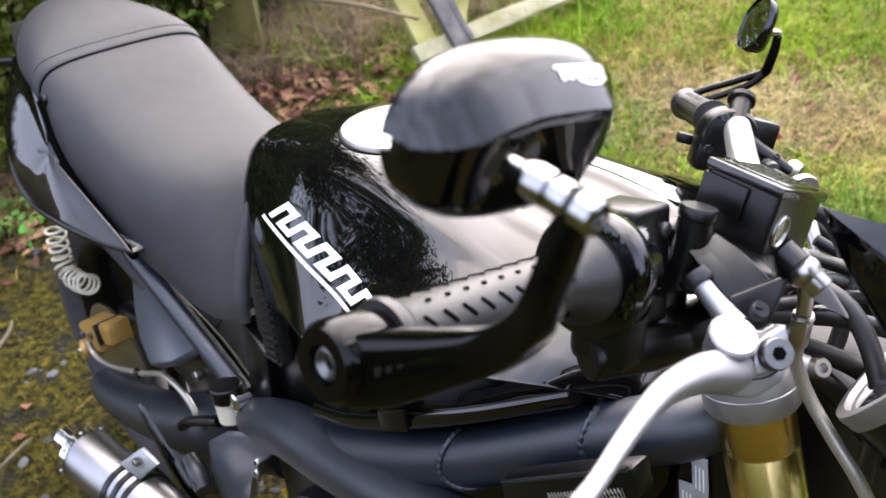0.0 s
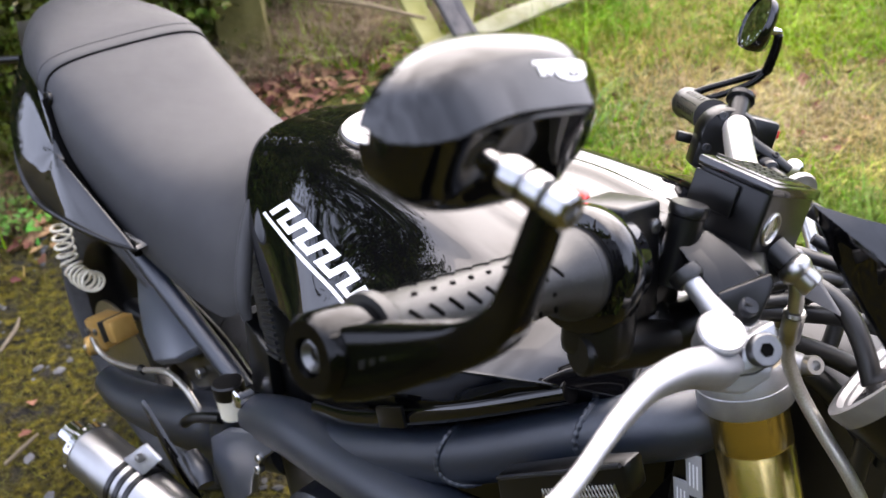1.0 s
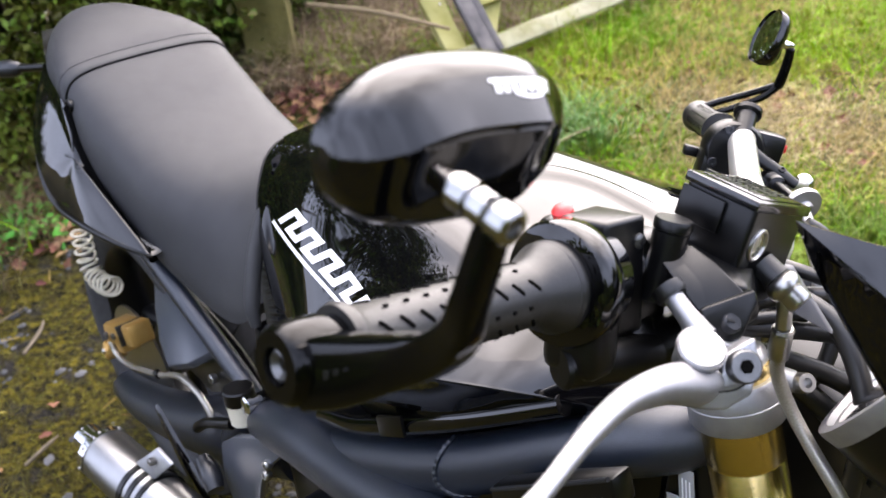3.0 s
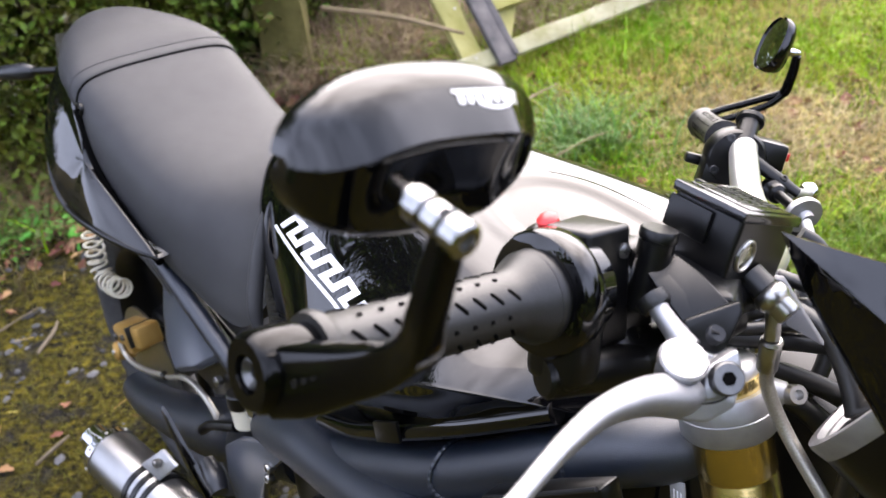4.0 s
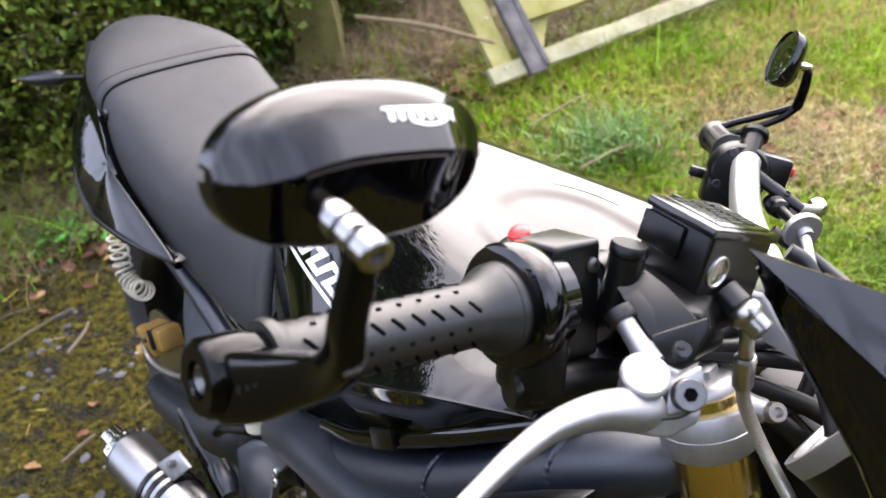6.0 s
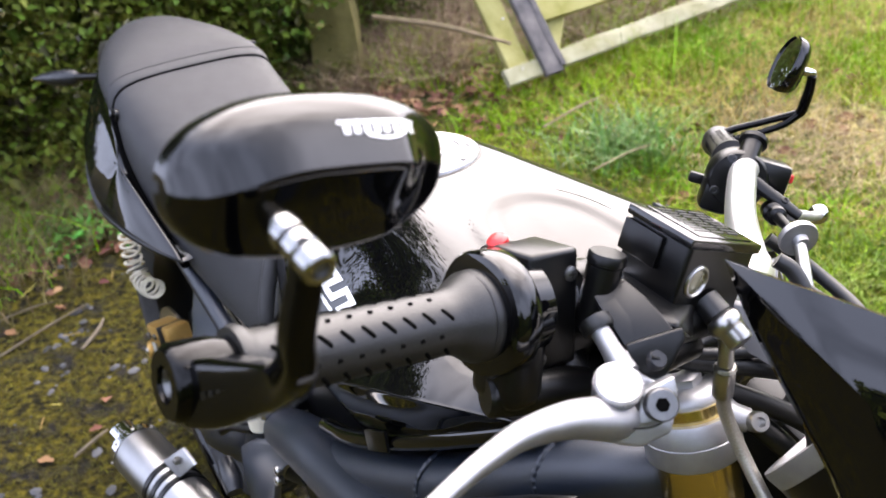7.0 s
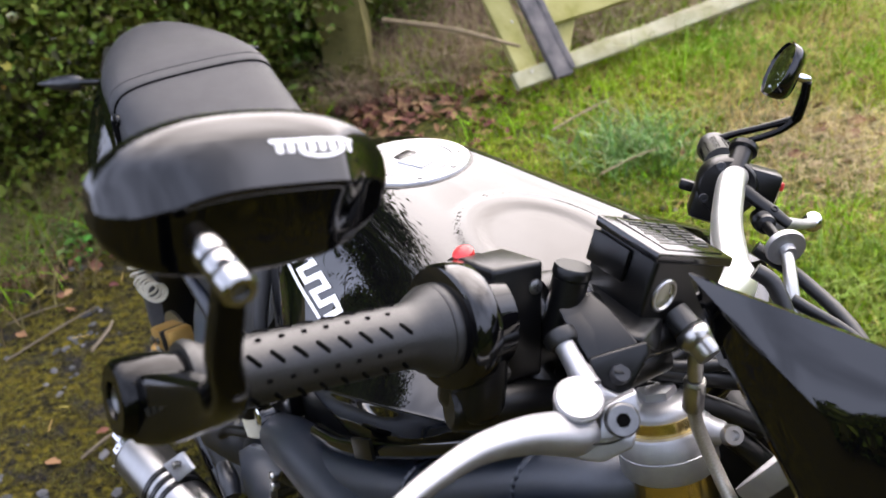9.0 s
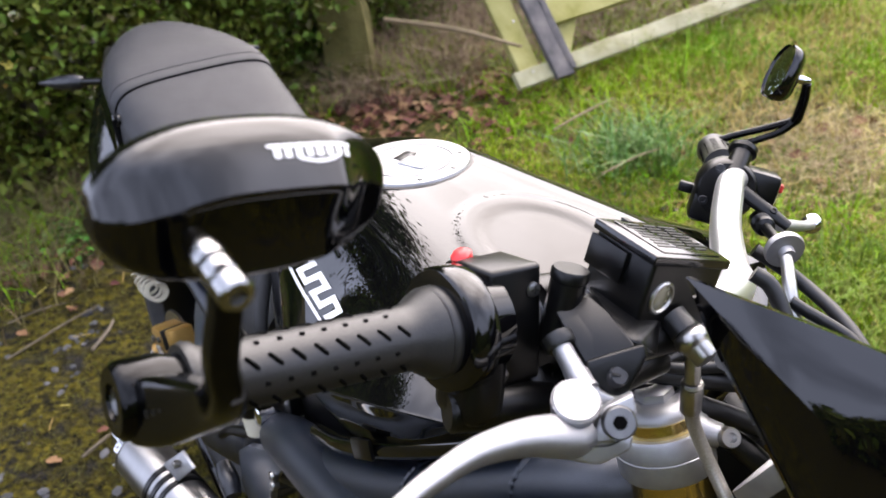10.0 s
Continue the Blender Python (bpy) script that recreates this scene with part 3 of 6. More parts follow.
part("swingarm_brace", sweep([(-0.16, -0.118, 0.34), (-0.10, -0.122, 0.42), (-0.05, -0.12, 0.50)], [0.03, 0.03, 0.026], 14), SATIN, bike)
part("engine_block", block((0.25, 0, 0.44), (0.42, 0, 0.05), (0, 0.28, 0), (-0.03, 0, 0.28), 0.03, 3), PLASTIC, bike, "dark engine block under the tank")
part("engine_cover", lathe((0.20, -0.14, 0.42), (0, -1, 0), [(0, 0.10), (0.03, 0.10), (0.045, 0.085), (0.05, 0.05), (0.05, 0.0)], 40), GREYPL, bike, "dark grey round engine cover")
part("airbox", loft([[(x, y, z) for y, z in ((-w, zb), (-w, zt), (w, zt), (w, zb))] for x, w, zb, zt in ((0.0, 0.11, 0.55, 0.66), (0.2, 0.13, 0.58, 0.72), (0.45, 0.12, 0.66, 0.82), (0.56, 0.09, 0.72, 0.86))]), PLASTIC, bike, "black airbox under the tank")

# footpeg hanger plates and heel guard
hang = part("peg_hanger", plate([(x, -0.178, z) for x, z in ((-0.0561, 0.4616), (-0.0106, 0.5037), (0.060, 0.546), (0.1103, 0.552), (0.070, 0.505), (0.045, 0.462), (0.030, 0.420), (0.0, 0.385), (-0.0512, 0.350), (-0.0669, 0.4008))], (0, 0.012, 0), 0.003), HUGGER, bike, "blue-grey footpeg hanger plate")
for p in ((0.075, -0.178, 0.515), (0.065, -0.176, 0.490)):
    bolt(hang, p, (0, -1, 0.1), 0.006, 0.006, STEEL)
part("heel_guard", plate([(-0.216, -0.2, 0.440), (-0.20, -0.2, 0.436), (-0.10, -0.2, 0.358), (-0.070, -0.2, 0.30), (-0.120, -0.2, 0.315), (-0.165, -0.2, 0.365)], (0.0, 0.006, 0.006), 0.002), PAINT, bike, "black heel guard with a polished edge")
part("peg_mount", sweep([(-0.10, -0.19, 0.41), (-0.07, -0.195, 0.405), (-0.05, -0.2, 0.395)], [0.012, 0.015, 0.012], 12), GREYPL, bike)
part("brake_pedal_link", sweep([(-0.07, -0.15, 0.47), (-0.13, -0.16, 0.44), (-0.16, -0.165, 0.415)], 0.008, 10), PLASTIC, bike)

# rear brake reservoir, hose and bracket
rr = part("rear_reservoir", lathe((-0.0210, -0.1530, 0.5060), (-0.15, 0.02, 1), [(0, 0.014), (0.003, 0.018), (0.034, 0.0195), (0.034, 0.0185)], 24), CREAM, bike, "cream plastic rear brake reservoir with a black cap")
part("reservoir_cap", lathe((-0.0262, -0.1522, 0.5390), (-0.15, 0.02, 1), [(0, 0.021), (0.018, 0.021), (0.020, 0.019)], 24), PLASTIC, rr)
part("rear_brake_hose", sweep([(-0.558, -0.135, 0.345), (-0.538, -0.135, 0.326), (-0.477, -0.135, 0.334), (-0.355, -0.135, 0.385), (-0.265, -0.135, 0.432), (-0.208, -0.135, 0.435), (-0.173, -0.135, 0.412), (-0.159, -0.135, 0.373), (-0.158, -0.135, 0.339)], 0.0050, 10), HOSE, bike, "pale braided rear brake hose")
part("hose_clip", lathe((-0.358, -0.136, 0.387), (0.9, 0, 0.1), [(0, 0.007), (0.012, 0.007)], 10), PLASTIC, bike)
part("side_bracket", plate([(-0.2643, -0.1200, 0.4402), (-0.1518, -0.1200, 0.5182), (-0.0763, -0.1250, 0.5306), (-0.1269, -0.1250, 0.4769), (-0.1826, -0.1250, 0.4424), (-0.2236, -0.1200, 0.4392)], (0, 0.008, 0), 0.003), PLASTIC, bike, "black side bracket")
bolt(bike, (-0.1520, -0.1290, 0.4897), (0, -1, 0.1), 0.0075, 0.006, STEEL, "bracket_bolt")
cal = assembly("rear_caliper", "gold rear brake caliper")
part("caliper_body", block((-0.512, -0.118, 0.385), (0.075, 0.0, 0.028), (0, 0.05, 0.0), (-0.012, 0.0, 0.035), 0.006), CALIPER, cal)
part("pad_cover", block((-0.545, -0.112, 0.352), (0.05, 0, 0.02), (0, 0.036, 0), (-0.014, 0, 0.05), 0.004), CALIPER, cal)
part("pad_slot", block((-0.474, -0.120, 0.402), (0.006, 0, 0.002), (0, 0.05, 0), (-0.011, 0, 0.036), 0.001), CABLE, cal)
part("caliper_boss", lathe((-0.575, -0.128, 0.315), (-0.2, -1, 0.1), [(-0.02, 0.018), (0.012, 0.018), (0.016, 0.014)], 18), CALIPER, cal)
part("caliper_lug", block((-0.452, -0.118, 0.41), (0.034, 0, 0.014), (0, 0.042, 0), (-0.012, 0, 0.038), 0.005), CALIPER, cal)
bolt(cal, (-0.50, -0.144, 0.39), (0, -1, 0), 0.006, 0.004, DARKSTEEL)
bolt(cal, (-0.535, -0.144, 0.375), (0, -1, 0), 0.006, 0.004, DARKSTEEL)
bolt(cal, (-0.575, -0.142, 0.318), (0, -1, 0), 0.005, 0.006, STEEL)
part("hugger", plate([(-0.4511, -0.0700, 0.5054), (-0.3773, -0.0750, 0.5276), (-0.2909, -0.0850, 0.5376), (-0.1485, -0.1200, 0.5392), (-0.1844, -0.1500, 0.5100), (-0.2409, -0.1580, 0.4779), (-0.3085, -0.1380, 0.4784), (-0.3770, -0.1080, 0.4926)], (0.004, 0.010, -0.012), 0.003), HUGGER, bike, "blue-black rear hugger panel reflecting sky")


# ---- wheels ----
def wheel(c, axle, R, wide, label):
    c, axle = V(c), V(axle).normalized()
    w = wide / 2
    prof = [(-w * 0.72, R * 0.70), (-w * 0.95, R * 0.78), (-w, R * 0.86), (-w * 0.86, R * 0.935), (-w * 0.5, R * 0.985), (0, R), (w * 0.5, R * 0.985), (w * 0.86, R * 0.935), (w, R * 0.86), (w * 0.95, R * 0.78), (w * 0.72, R * 0.70)]
    rim = [(-w * 0.75, R * 0.71), (-w * 0.6, R * 0.66), (0, R * 0.6), (w * 0.6, R * 0.66), (w * 0.75, R * 0.71)]
    ob = assembly("wheel", label)
    u = axle.orthogonal().normalized()
    v = axle.cross(u)

    def at(k, seg, a, r):
        t = 2 * math.pi * k / seg
        return c + axle * a + (u * math.cos(t) + v * math.sin(t)) * r

    def torus(pr, seg=80):
        rs = [[at(k, seg, a, r) for a, r in pr] for k in range(seg)]
        return loft(rs + [rs[0]], caps=False, closed=False)

    part("tyre", torus(prof), TYRE, ob, "black road tyre with worn tread")
    # tread grooves as thin dark strips sunk at their edges
    strips = []
    for k in range(36):
        for s in (-1, 1):
            strips.append(sweep([at(k + 0.5 * (s > 0), 36, s * w * 0.12, R * 0.9995), at(k + 0.5 * (s > 0) + 0.45, 36, s * w * 0.5, R * 0.9855), at(k + 0.5 * (s > 0) + 0.6, 36, s * w * 0.85, R * 0.938)], [0.001, 0.003, 0.0015], 6, 3))
    tagged(part("tread_groove", merge(*strips), CABLE, ob), kind="stuff")
    part("rim", torus(rim), PLASTIC, ob)
    part("hub", lathe(c - axle * 0.05, axle, [(0, 0.05), (0.1, 0.05)]), PLASTIC, ob)
    for k in range(5):
        a = 2 * math.pi * k / 5
        d = u * math.cos(a) + v * math.sin(a)
        part("spoke", sweep([c + d * 0.04, c + d * R * 0.4, c + d * R * 0.66], [0.025, 0.018, 0.022], 10), PLASTIC, ob)
    return ob


rear_wheel = wheel((-0.52, 0.0, 0.30), (0, 1, 0), 0.30, 0.18, "black rear wheel with a wide road tyre")
STEER = 30
wheel((0.80, 0.10, 0.30), (-math.sin(radians(STEER)), math.cos(radians(STEER)), 0), 0.30, 0.12, "black front wheel turned to the left")
part("brake_disc", lathe((-0.52, -0.098, 0.30), (0, 1, 0), [(0, 0.05), (0, 0.11), (0.005, 0.11), (0.005, 0.05)], 48), STEEL, rear_wheel)
part("side_stand", sweep([(0.05, 0.12, 0.30), (0.02, 0.20, 0.15), (0.0, 0.262, -0.018)], 0.011, 10), SATIN, bike, "black side stand leg")

# coiled pale cable under the tail
coil = []
coil_line = spline([(-0.570, -0.13, 0.575), (-0.576, -0.13, 0.535), (-0.576, -0.13, 0.500), (-0.555, -0.13, 0.478), (-0.515, -0.13, 0.482), (-0.475, -0.13, 0.497)], 40)
for k, base in enumerate(coil_line):
    f = k / (len(coil_line) - 1)
    d = V(coil_line[min(k + 1, len(coil_line) - 1)] - coil_line[max(k - 1, 0)]).normalized()
    s1 = V((0.2, 1, 0.3)).cross(d).normalized()
    s2 = d.cross(s1)
    a = 2 * math.pi * 10.5 * f
    coil.append(V(base) + (s1 * math.cos(a) + s2 * math.sin(a)) * 0.0155)
part("coiled_cable", sweep(coil, 0.0026, 8, 1), CREAM, bike, "coiled cream security cable under the tail")

# ---- forks and clamp ----
FORK_D = V((0.32, 0.0, -0.945)).normalized()
FORK_R = V((0.612, -0.106, 0.915))
FORK_L = V((0.512, 0.068, 0.872))
for o in (FORK_R, FORK_L):
    fk = part("fork_tube", lathe(o - FORK_D * 0.014, FORK_D, [(0, 0.0258), (0.0690, 0.0258), (0.0698, 0.0252), (0.0712, 0.0252), (0.0720, 0.0258), (0.3, 0.0258), (0.3, 0.029), (0.34, 0.029), (0.34, 0.0215), (0.60, 0.0215)], 40), GOLD, bike, "gold anodised fork tube")
    part("clamp_ring", lathe(o - FORK_D * 0.004, FORK_D, [(-0.001, 0.0262), (-0.001, 0.0290), (0.0008, 0.0302), (0.014, 0.0306), (0.0145, 0.0312), (0.028, 0.0314), (0.0300, 0.0300), (0.030, 0.0262)], 40), ALU, fk, "cast aluminium clamp ring")
    part("fork_cap", lathe(o - FORK_D * 0.023, FORK_D, [(0.0, 0.016), (0.0015, 0.0205), (0.004, 0.0235), (0.008, 0.0245), (0.012, 0.0245)], 40), ALU, fk, "machined aluminium fork cap")
    part("cap_nut", lathe(o - FORK_D * 0.029, FORK_D, [(0, 0.011), (0.001, 0.0125), (0.007, 0.0125)], 6), ALU, fk, "hexagonal cap nut")
ear = part("clamp_ear", sweep([FORK_R + V((0.005, 0.01, 0.008)), (0.632, -0.094, 0.922), (0.643, -0.087, 0.920)], [0.014, 0.0095, 0.0078], 16), ALU, bike, "cast aluminium pinch lug")
bolt(ear, (0.646, -0.0865, 0.921), (0.62, -0.35, 0.55), 0.0066, 0.011, STEEL, "pinch_bolt", "steel socket-head pinch bolt")
part("top_clamp", sweep([FORK_R + V((-0.01, 0.025, 0.003)), (FORK_R + FORK_L) / 2 + V((-0.03, -0.015, 0.003)), FORK_L + V((-0.01, -0.02, 0.003))], [0.016, 0.026, 0.018], 12, squash=((0, 0, 1), 0.7)), ALU, bike, "cast aluminium top clamp")
for p in ((0.585, -0.06, 0.93),):
    part("bar_riser", block(p, (0.032, 0.0, -0.008), (-0.01, 0.028, 0), (-0.008, 0, 0.06), 0.005), PLASTIC, bike, "black handlebar riser clamp")

# ---- handlebar ----
BE = V((0.5855, -0.4115, 1.0775))
BAX = V((0.00366, 0.97625, -0.21661)).normalized()
HUP = V((-0.136, 0.215, 0.967)).normalized()
NFW = V((0.991, 0.026, 0.134)).normalized()


def bar(s, n=0.0, h=0.0):
    """A place along the throttle side of the bar: s from its end, n forward, h up."""
    return BE + BAX * s + NFW * n + HUP * h


part("handlebar", sweep([bar(0.02), bar(0.1), bar(0.2), bar(0.25), (0.588, -0.12, 1.000), (0.585, -0.05, 0.965), (0.5574, 0.0281, 0.9400), (0.5367, 0.0485, 0.9410), (0.4902, 0.1003, 0.9394), (0.4517, 0.1522, 0.9453), (0.42, 0.20, 0.93), (0.295, 0.326, 0.879)],
                       [0.011, 0.011, 0.011, 0.011, 0.013, 0.0145, 0.0150, 0.0141, 0.0130, 0.0126, 0.011, 0.011], 20), SILVER, bike, "silver tapered handlebar")
grip = part("grip", lathe(bar(0.028), BAX, [(0, 0.013), (0.0, 0.0185), (0.003, 0.0195), (0.006, 0.0185), (0.010, 0.0160), (0.05, 0.0159), (0.110, 0.0161), (0.116, 0.0174), (0.122, 0.0212), (0.127, 0.0236), (0.1285, 0.0226), (0.130, 0.0238), (0.134, 0.0240), (0.136, 0.0230), (0.136, 0.012)], 48), RUBBER, bike, "black rubber throttle grip with slanted slots")


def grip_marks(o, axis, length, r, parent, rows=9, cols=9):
    """Slanted slots and dots of a grip, their inner shade put in as black inlays."""
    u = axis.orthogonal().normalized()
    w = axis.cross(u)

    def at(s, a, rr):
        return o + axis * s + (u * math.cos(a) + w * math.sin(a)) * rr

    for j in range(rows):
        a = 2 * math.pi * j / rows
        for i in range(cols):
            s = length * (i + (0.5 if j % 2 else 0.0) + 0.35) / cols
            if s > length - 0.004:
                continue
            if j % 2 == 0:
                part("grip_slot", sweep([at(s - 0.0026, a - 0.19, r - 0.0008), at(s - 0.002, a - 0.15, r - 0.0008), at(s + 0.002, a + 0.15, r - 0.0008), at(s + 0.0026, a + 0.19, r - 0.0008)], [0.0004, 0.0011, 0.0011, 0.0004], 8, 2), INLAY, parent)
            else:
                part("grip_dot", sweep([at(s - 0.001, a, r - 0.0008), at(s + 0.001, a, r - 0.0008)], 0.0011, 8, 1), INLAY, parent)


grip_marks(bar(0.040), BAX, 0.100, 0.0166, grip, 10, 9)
be = part("bar_end", lathe(bar(-0.001), BAX, [(0.004, 0.0), (0.004, 0.007), (0.0, 0.008), (0.0, 0.0145), (0.003, 0.0168), (0.02, 0.0168), (0.026, 0.015), (0.03, 0.015)], 40), ARM, bike, "black bar-end weight")
part("bar_end_bolt", lathe(bar(0.005), -BAX, [(0, 0.0065), (0.004, 0.0065), (0.0045, 0.0055), (0.002, 0.003)], 16), DARKSTEEL, be)

# throttle collar and switch housing
collar = part("throttle_collar", lathe(bar(0.161), BAX, [(0, 0.026), (0.001, 0.0315), (0.003, 0.033), (0.015, 0.033), (0.017, 0.0315), (0.018, 0.028), (0.032, 0.026)], 48), PAINT, bike, "glossy black throttle collar")
part("collar_boss", lathe(bar(0.188, 0.008, -0.046), BAX * 0.9 + NFW * 0.3, [(-0.02, 0.010), (-0.018, 0.012), (0.02, 0.013), (0.04, 0.011)], 20), PLASTIC, collar)
part("collar_cheek", block(bar(0.182, 0.004, -0.026), BAX * 0.026, NFW * 0.036, HUP * 0.05, 0.008, 3), PLASTIC, collar)


def hexa(bottom, top, bevel, seg=3):
    """A six-sided body between two rings of four corners, with rounded edges."""
    bm = loft([bottom, top])
    bmesh.ops.recalc_face_normals(bm, faces=bm.faces)
    bmesh.ops.bevel(bm, geom=bm.edges[:], offset=bevel, segments=seg, affect="EDGES", profile=0.5)
    return bm


sw = assembly("switch_housing", "black plastic kill switch housing with screws")
part("housing", hexa([bar(0.186, -0.022, -0.034), bar(0.186, 0.0145, -0.034), bar(0.223, 0.0145, -0.034), bar(0.223, -0.022, -0.034)], [bar(0.183, -0.018, 0.030), bar(0.185, 0.0115, 0.031), bar(0.221, 0.0105, 0.031), bar(0.219, -0.022, 0.030)], 0.0032), PLASTIC, sw)
part("housing_back", block(bar(0.206, -0.028, 0.006), BAX * 0.03, NFW * 0.03, HUP * 0.036, 0.008, 3), PLASTIC, sw)
part("kill_switch", lathe(bar(0.194, -0.0235, 0.0275), HUP * 0.8 - BAX * 0.4, [(0, 0.006), (0.003, 0.006), (0.005, 0.004), (0.0056, 0.0016)], 20), RED, sw, "red kill switch")
for s, h in ((0.2145, 0.0175), (0.1945, -0.0265)):
    o = bar(s, 0.0145 - 0.0035 * (h + 0.034) / 0.065, h)
    scr = part("housing_screw", lathe(o, NFW - BAX * 0.1, [(-0.004, 0.0042), (0.001, 0.0042), (0.0018, 0.003)], 16), DARKSTEEL, sw)
    for q in (BAX, HUP):
        part("cross_slot", block(o + NFW * 0.0018, q * 0.0045, NFW * 0.0006, q.cross(NFW) * 0.0009, 0), CABLE, scr)

# master cylinder with its clamp
mc = assembly("brake_master_cylinder", "black brake master cylinder with reservoir")
part("clamp_half", lathe(bar(0.224), BAX, [(0, 0.014), (0.0, 0.019), (0.016, 0.019), (0.016, 0.014)], 28), PLASTIC, mc)
part("mirror_boss", lathe(bar(0.2310, 0.016, -0.004), HUP * 0.86 + NFW * 0.10 + BAX * 0.06, [(-0.012, 0.0102), (0.0, 0.0099), (0.026, 0.0099), (0.0264, 0.0094), (0.0270, 0.0094), (0.0274, 0.0105), (0.0318, 0.0105), (0.0330, 0.0097), (0.0330, 0.0)], 36), PLASTIC, mc, "round black capped boss")
part("cylinder_body", sweep([bar(0.232, 0.034, -0.018), bar(0.25, 0.034, -0.018), bar(0.30, 0.036, -0.016), bar(0.318, 0.040, -0.018)], [0.009, 0.0105, 0.0105, 0.008], 18), PLASTIC, mc)


def hull(pts, bevel):
    """A solid casting over the given corners, with rounded edges."""
    bm = bmesh.new()
    for p in pts:
        bm.verts.new(V(p))
    res = bmesh.ops.convex_hull(bm, input=bm.verts)
    bmesh.ops.delete(bm, geom=[g for g in res["geom_interior"] if isinstance(g, bmesh.types.BMVert)], context="VERTS")
    bmesh.ops.dissolve_limit(bm, angle_limit=radians(6), verts=bm.verts[:], edges=bm.edges[:])
    bmesh.ops.bevel(bm, geom=bm.edges[:], offset=bevel, segments=2, affect="EDGES", profile=0.5)
    return bm


WEB = [V(p) for p in ((0.6069, -0.1923, 1.0387), (0.6072, -0.1688, 1.0412), (0.6300, -0.1700, 1.0310), (0.6385, -0.1890, 1.0234), (0.6257, -0.1938, 1.0280))]
part("web", hull(WEB + [p + V((-0.012, 0.022, -0.018)) for p in WEB], 0.0016), PLASTIC, mc, "cast black web")
RT = V((0.586, -0.143, 1.069))
U, W, D = V((0.045, -0.001, -0.004)), V((-0.002, 0.064, -0.028)), V((-0.002, -0.014, -0.045))
NECK = [RT + U * a + W * b + D * 0.80 for a, b in ((0.1, 0.04), (0.93, 0.04), (0.93, 0.4), (0.1, 0.4))]
BROW = [V(p) for p in ((0.6075, -0.1929, 1.0392), (0.6264, -0.1945, 1.0287), (0.6372, -0.1968, 1.0222), (0.6478, -0.1708, 1.0260), (0.6378, -0.1723, 1.0307), (0.6242, -0.1705, 1.0385), (0.6117, -0.1734, 1.0440))]
part("brow", hull(BROW + [p + V((-0.010, 0.010, -0.014)) for p in BROW], 0.0014), PLASTIC, mc, "sloping black casting over the lever")
GUSSET = [V(p) for p in ((0.6116, -0.1938, 1.0368), (0.6259, -0.1942, 1.0290), (0.6375, -0.1967, 1.0221), (0.6397, -0.1777, 1.0277), (0.6153, -0.1803, 1.0396))]
part("gusset", hull(GUSSET + [p + V((-0.008, 0.008, -0.010)) for p in GUSSET], 0.0014), PLASTIC, mc)
part("neck", hull(NECK + [V((0.6170, -0.1760, 1.0340)), V((0.6357, -0.1741, 1.0274)), V((0.6445, -0.1680, 1.0282)), V((0.6180, -0.1560, 1.0150)), V((0.6420, -0.1500, 1.0100))], 0.0016), PLASTIC, mc, "black neck under the reservoir")
lug = part("lever_bracket", plate([(0.6358, -0.1972, 1.0254), (0.6395, -0.1902, 1.0270), (0.6498, -0.1702, 1.0315), (0.6532, -0.1706, 1.0261), (0.6543, -0.1840, 1.0113), (0.6536, -0.1873, 1.0091), (0.6511, -0.1909, 1.0094), (0.6458, -0.1956, 1.0123), (0.6384, -0.1981, 1.0208)], (-0.0043, 0.0029, -0.0030), 0.0016, 3), PLASTIC, mc)
o = V((0.6480, -0.1865, 1.0178))
scr = part("slotted_screw", lathe(o, NFW * 0.7 + HUP * 0.6 - BAX * 0.25, [(-0.004, 0.0055), (0.001, 0.0055), (0.0022, 0.0045)], 20), GREYPL, mc, "large slotted black screw")
part("cross_slot", block(o + (NFW * 0.7 + HUP * 0.6 - BAX * 0.25).normalized() * 0.0022, (BAX * 0.9 + NFW * 0.1 - HUP * 0.35).normalized() * 0.011, (NFW * 0.7 + HUP * 0.6 - BAX * 0.25).normalized() * 0.0008, V((NFW * 0.7 + HUP * 0.6 - BAX * 0.25)).cross(BAX).normalized() * 0.0014, 0), CABLE, scr)
part("clamp_body", block((0.5877, -0.1941, 0.9968), BAX * 0.04, NFW * 0.03, HUP * 0.05, 0.006, 3), PLASTIC, mc)
part("lower_body", sweep([(0.5877, -0.1941, 0.9968), (0.6055, -0.1927, 0.9843), bar(0.30, 0.03, -0.03)], [0.013, 0.015, 0.012], 16), PLASTIC, mc)
part("reservoir_body", block(RT + U * 0.5 + W * 0.5 + D * 0.54, U * 0.98, W * 0.95, D * 0.98, 0.003, 3), PLASTIC, mc)
lid = part("reservoir_lid", block(RT + U * 0.5 + W * 0.5 + D * 0.06, U * 1.04, W * 1.03, D * 0.13, 0.0012), LID, mc)
part("lid_plate", block(RT + U * 0.5 + W * 0.53 - D * 0.012, U * 0.86, W * 0.78, D * 0.02, 0.0006), LID, lid, "grey-black embossed lid plate")
for row in range(8):
    for k in range(3):
        w = (0.19, 0.23, 0.15)[(row + 2 * k) % 3]
        part("embossed_bar", block(RT + U * (0.17 + 0.085 * row) + W * (0.30 + 0.235 * k) - D * 0.026, U * 0.032, W * w, D * 0.010, 0), GREYPL, lid)
part("side_step", block(RT + U * 0.30 + W * 0.005 + D * 0.36, U * 0.62, W * 0.05, D * 0.40, 0.0012), PLASTIC, mc)
part("lid_notch", block(RT + U * 0.02 + W * 0.36 + D * 0.0, U * 0.12, W * 0.07, D * 0.06, 0), CABLE, lid)
FRONT = W.cross(D).normalized()
FRONT = FRONT if FRONT.x > 0 else -FRONT
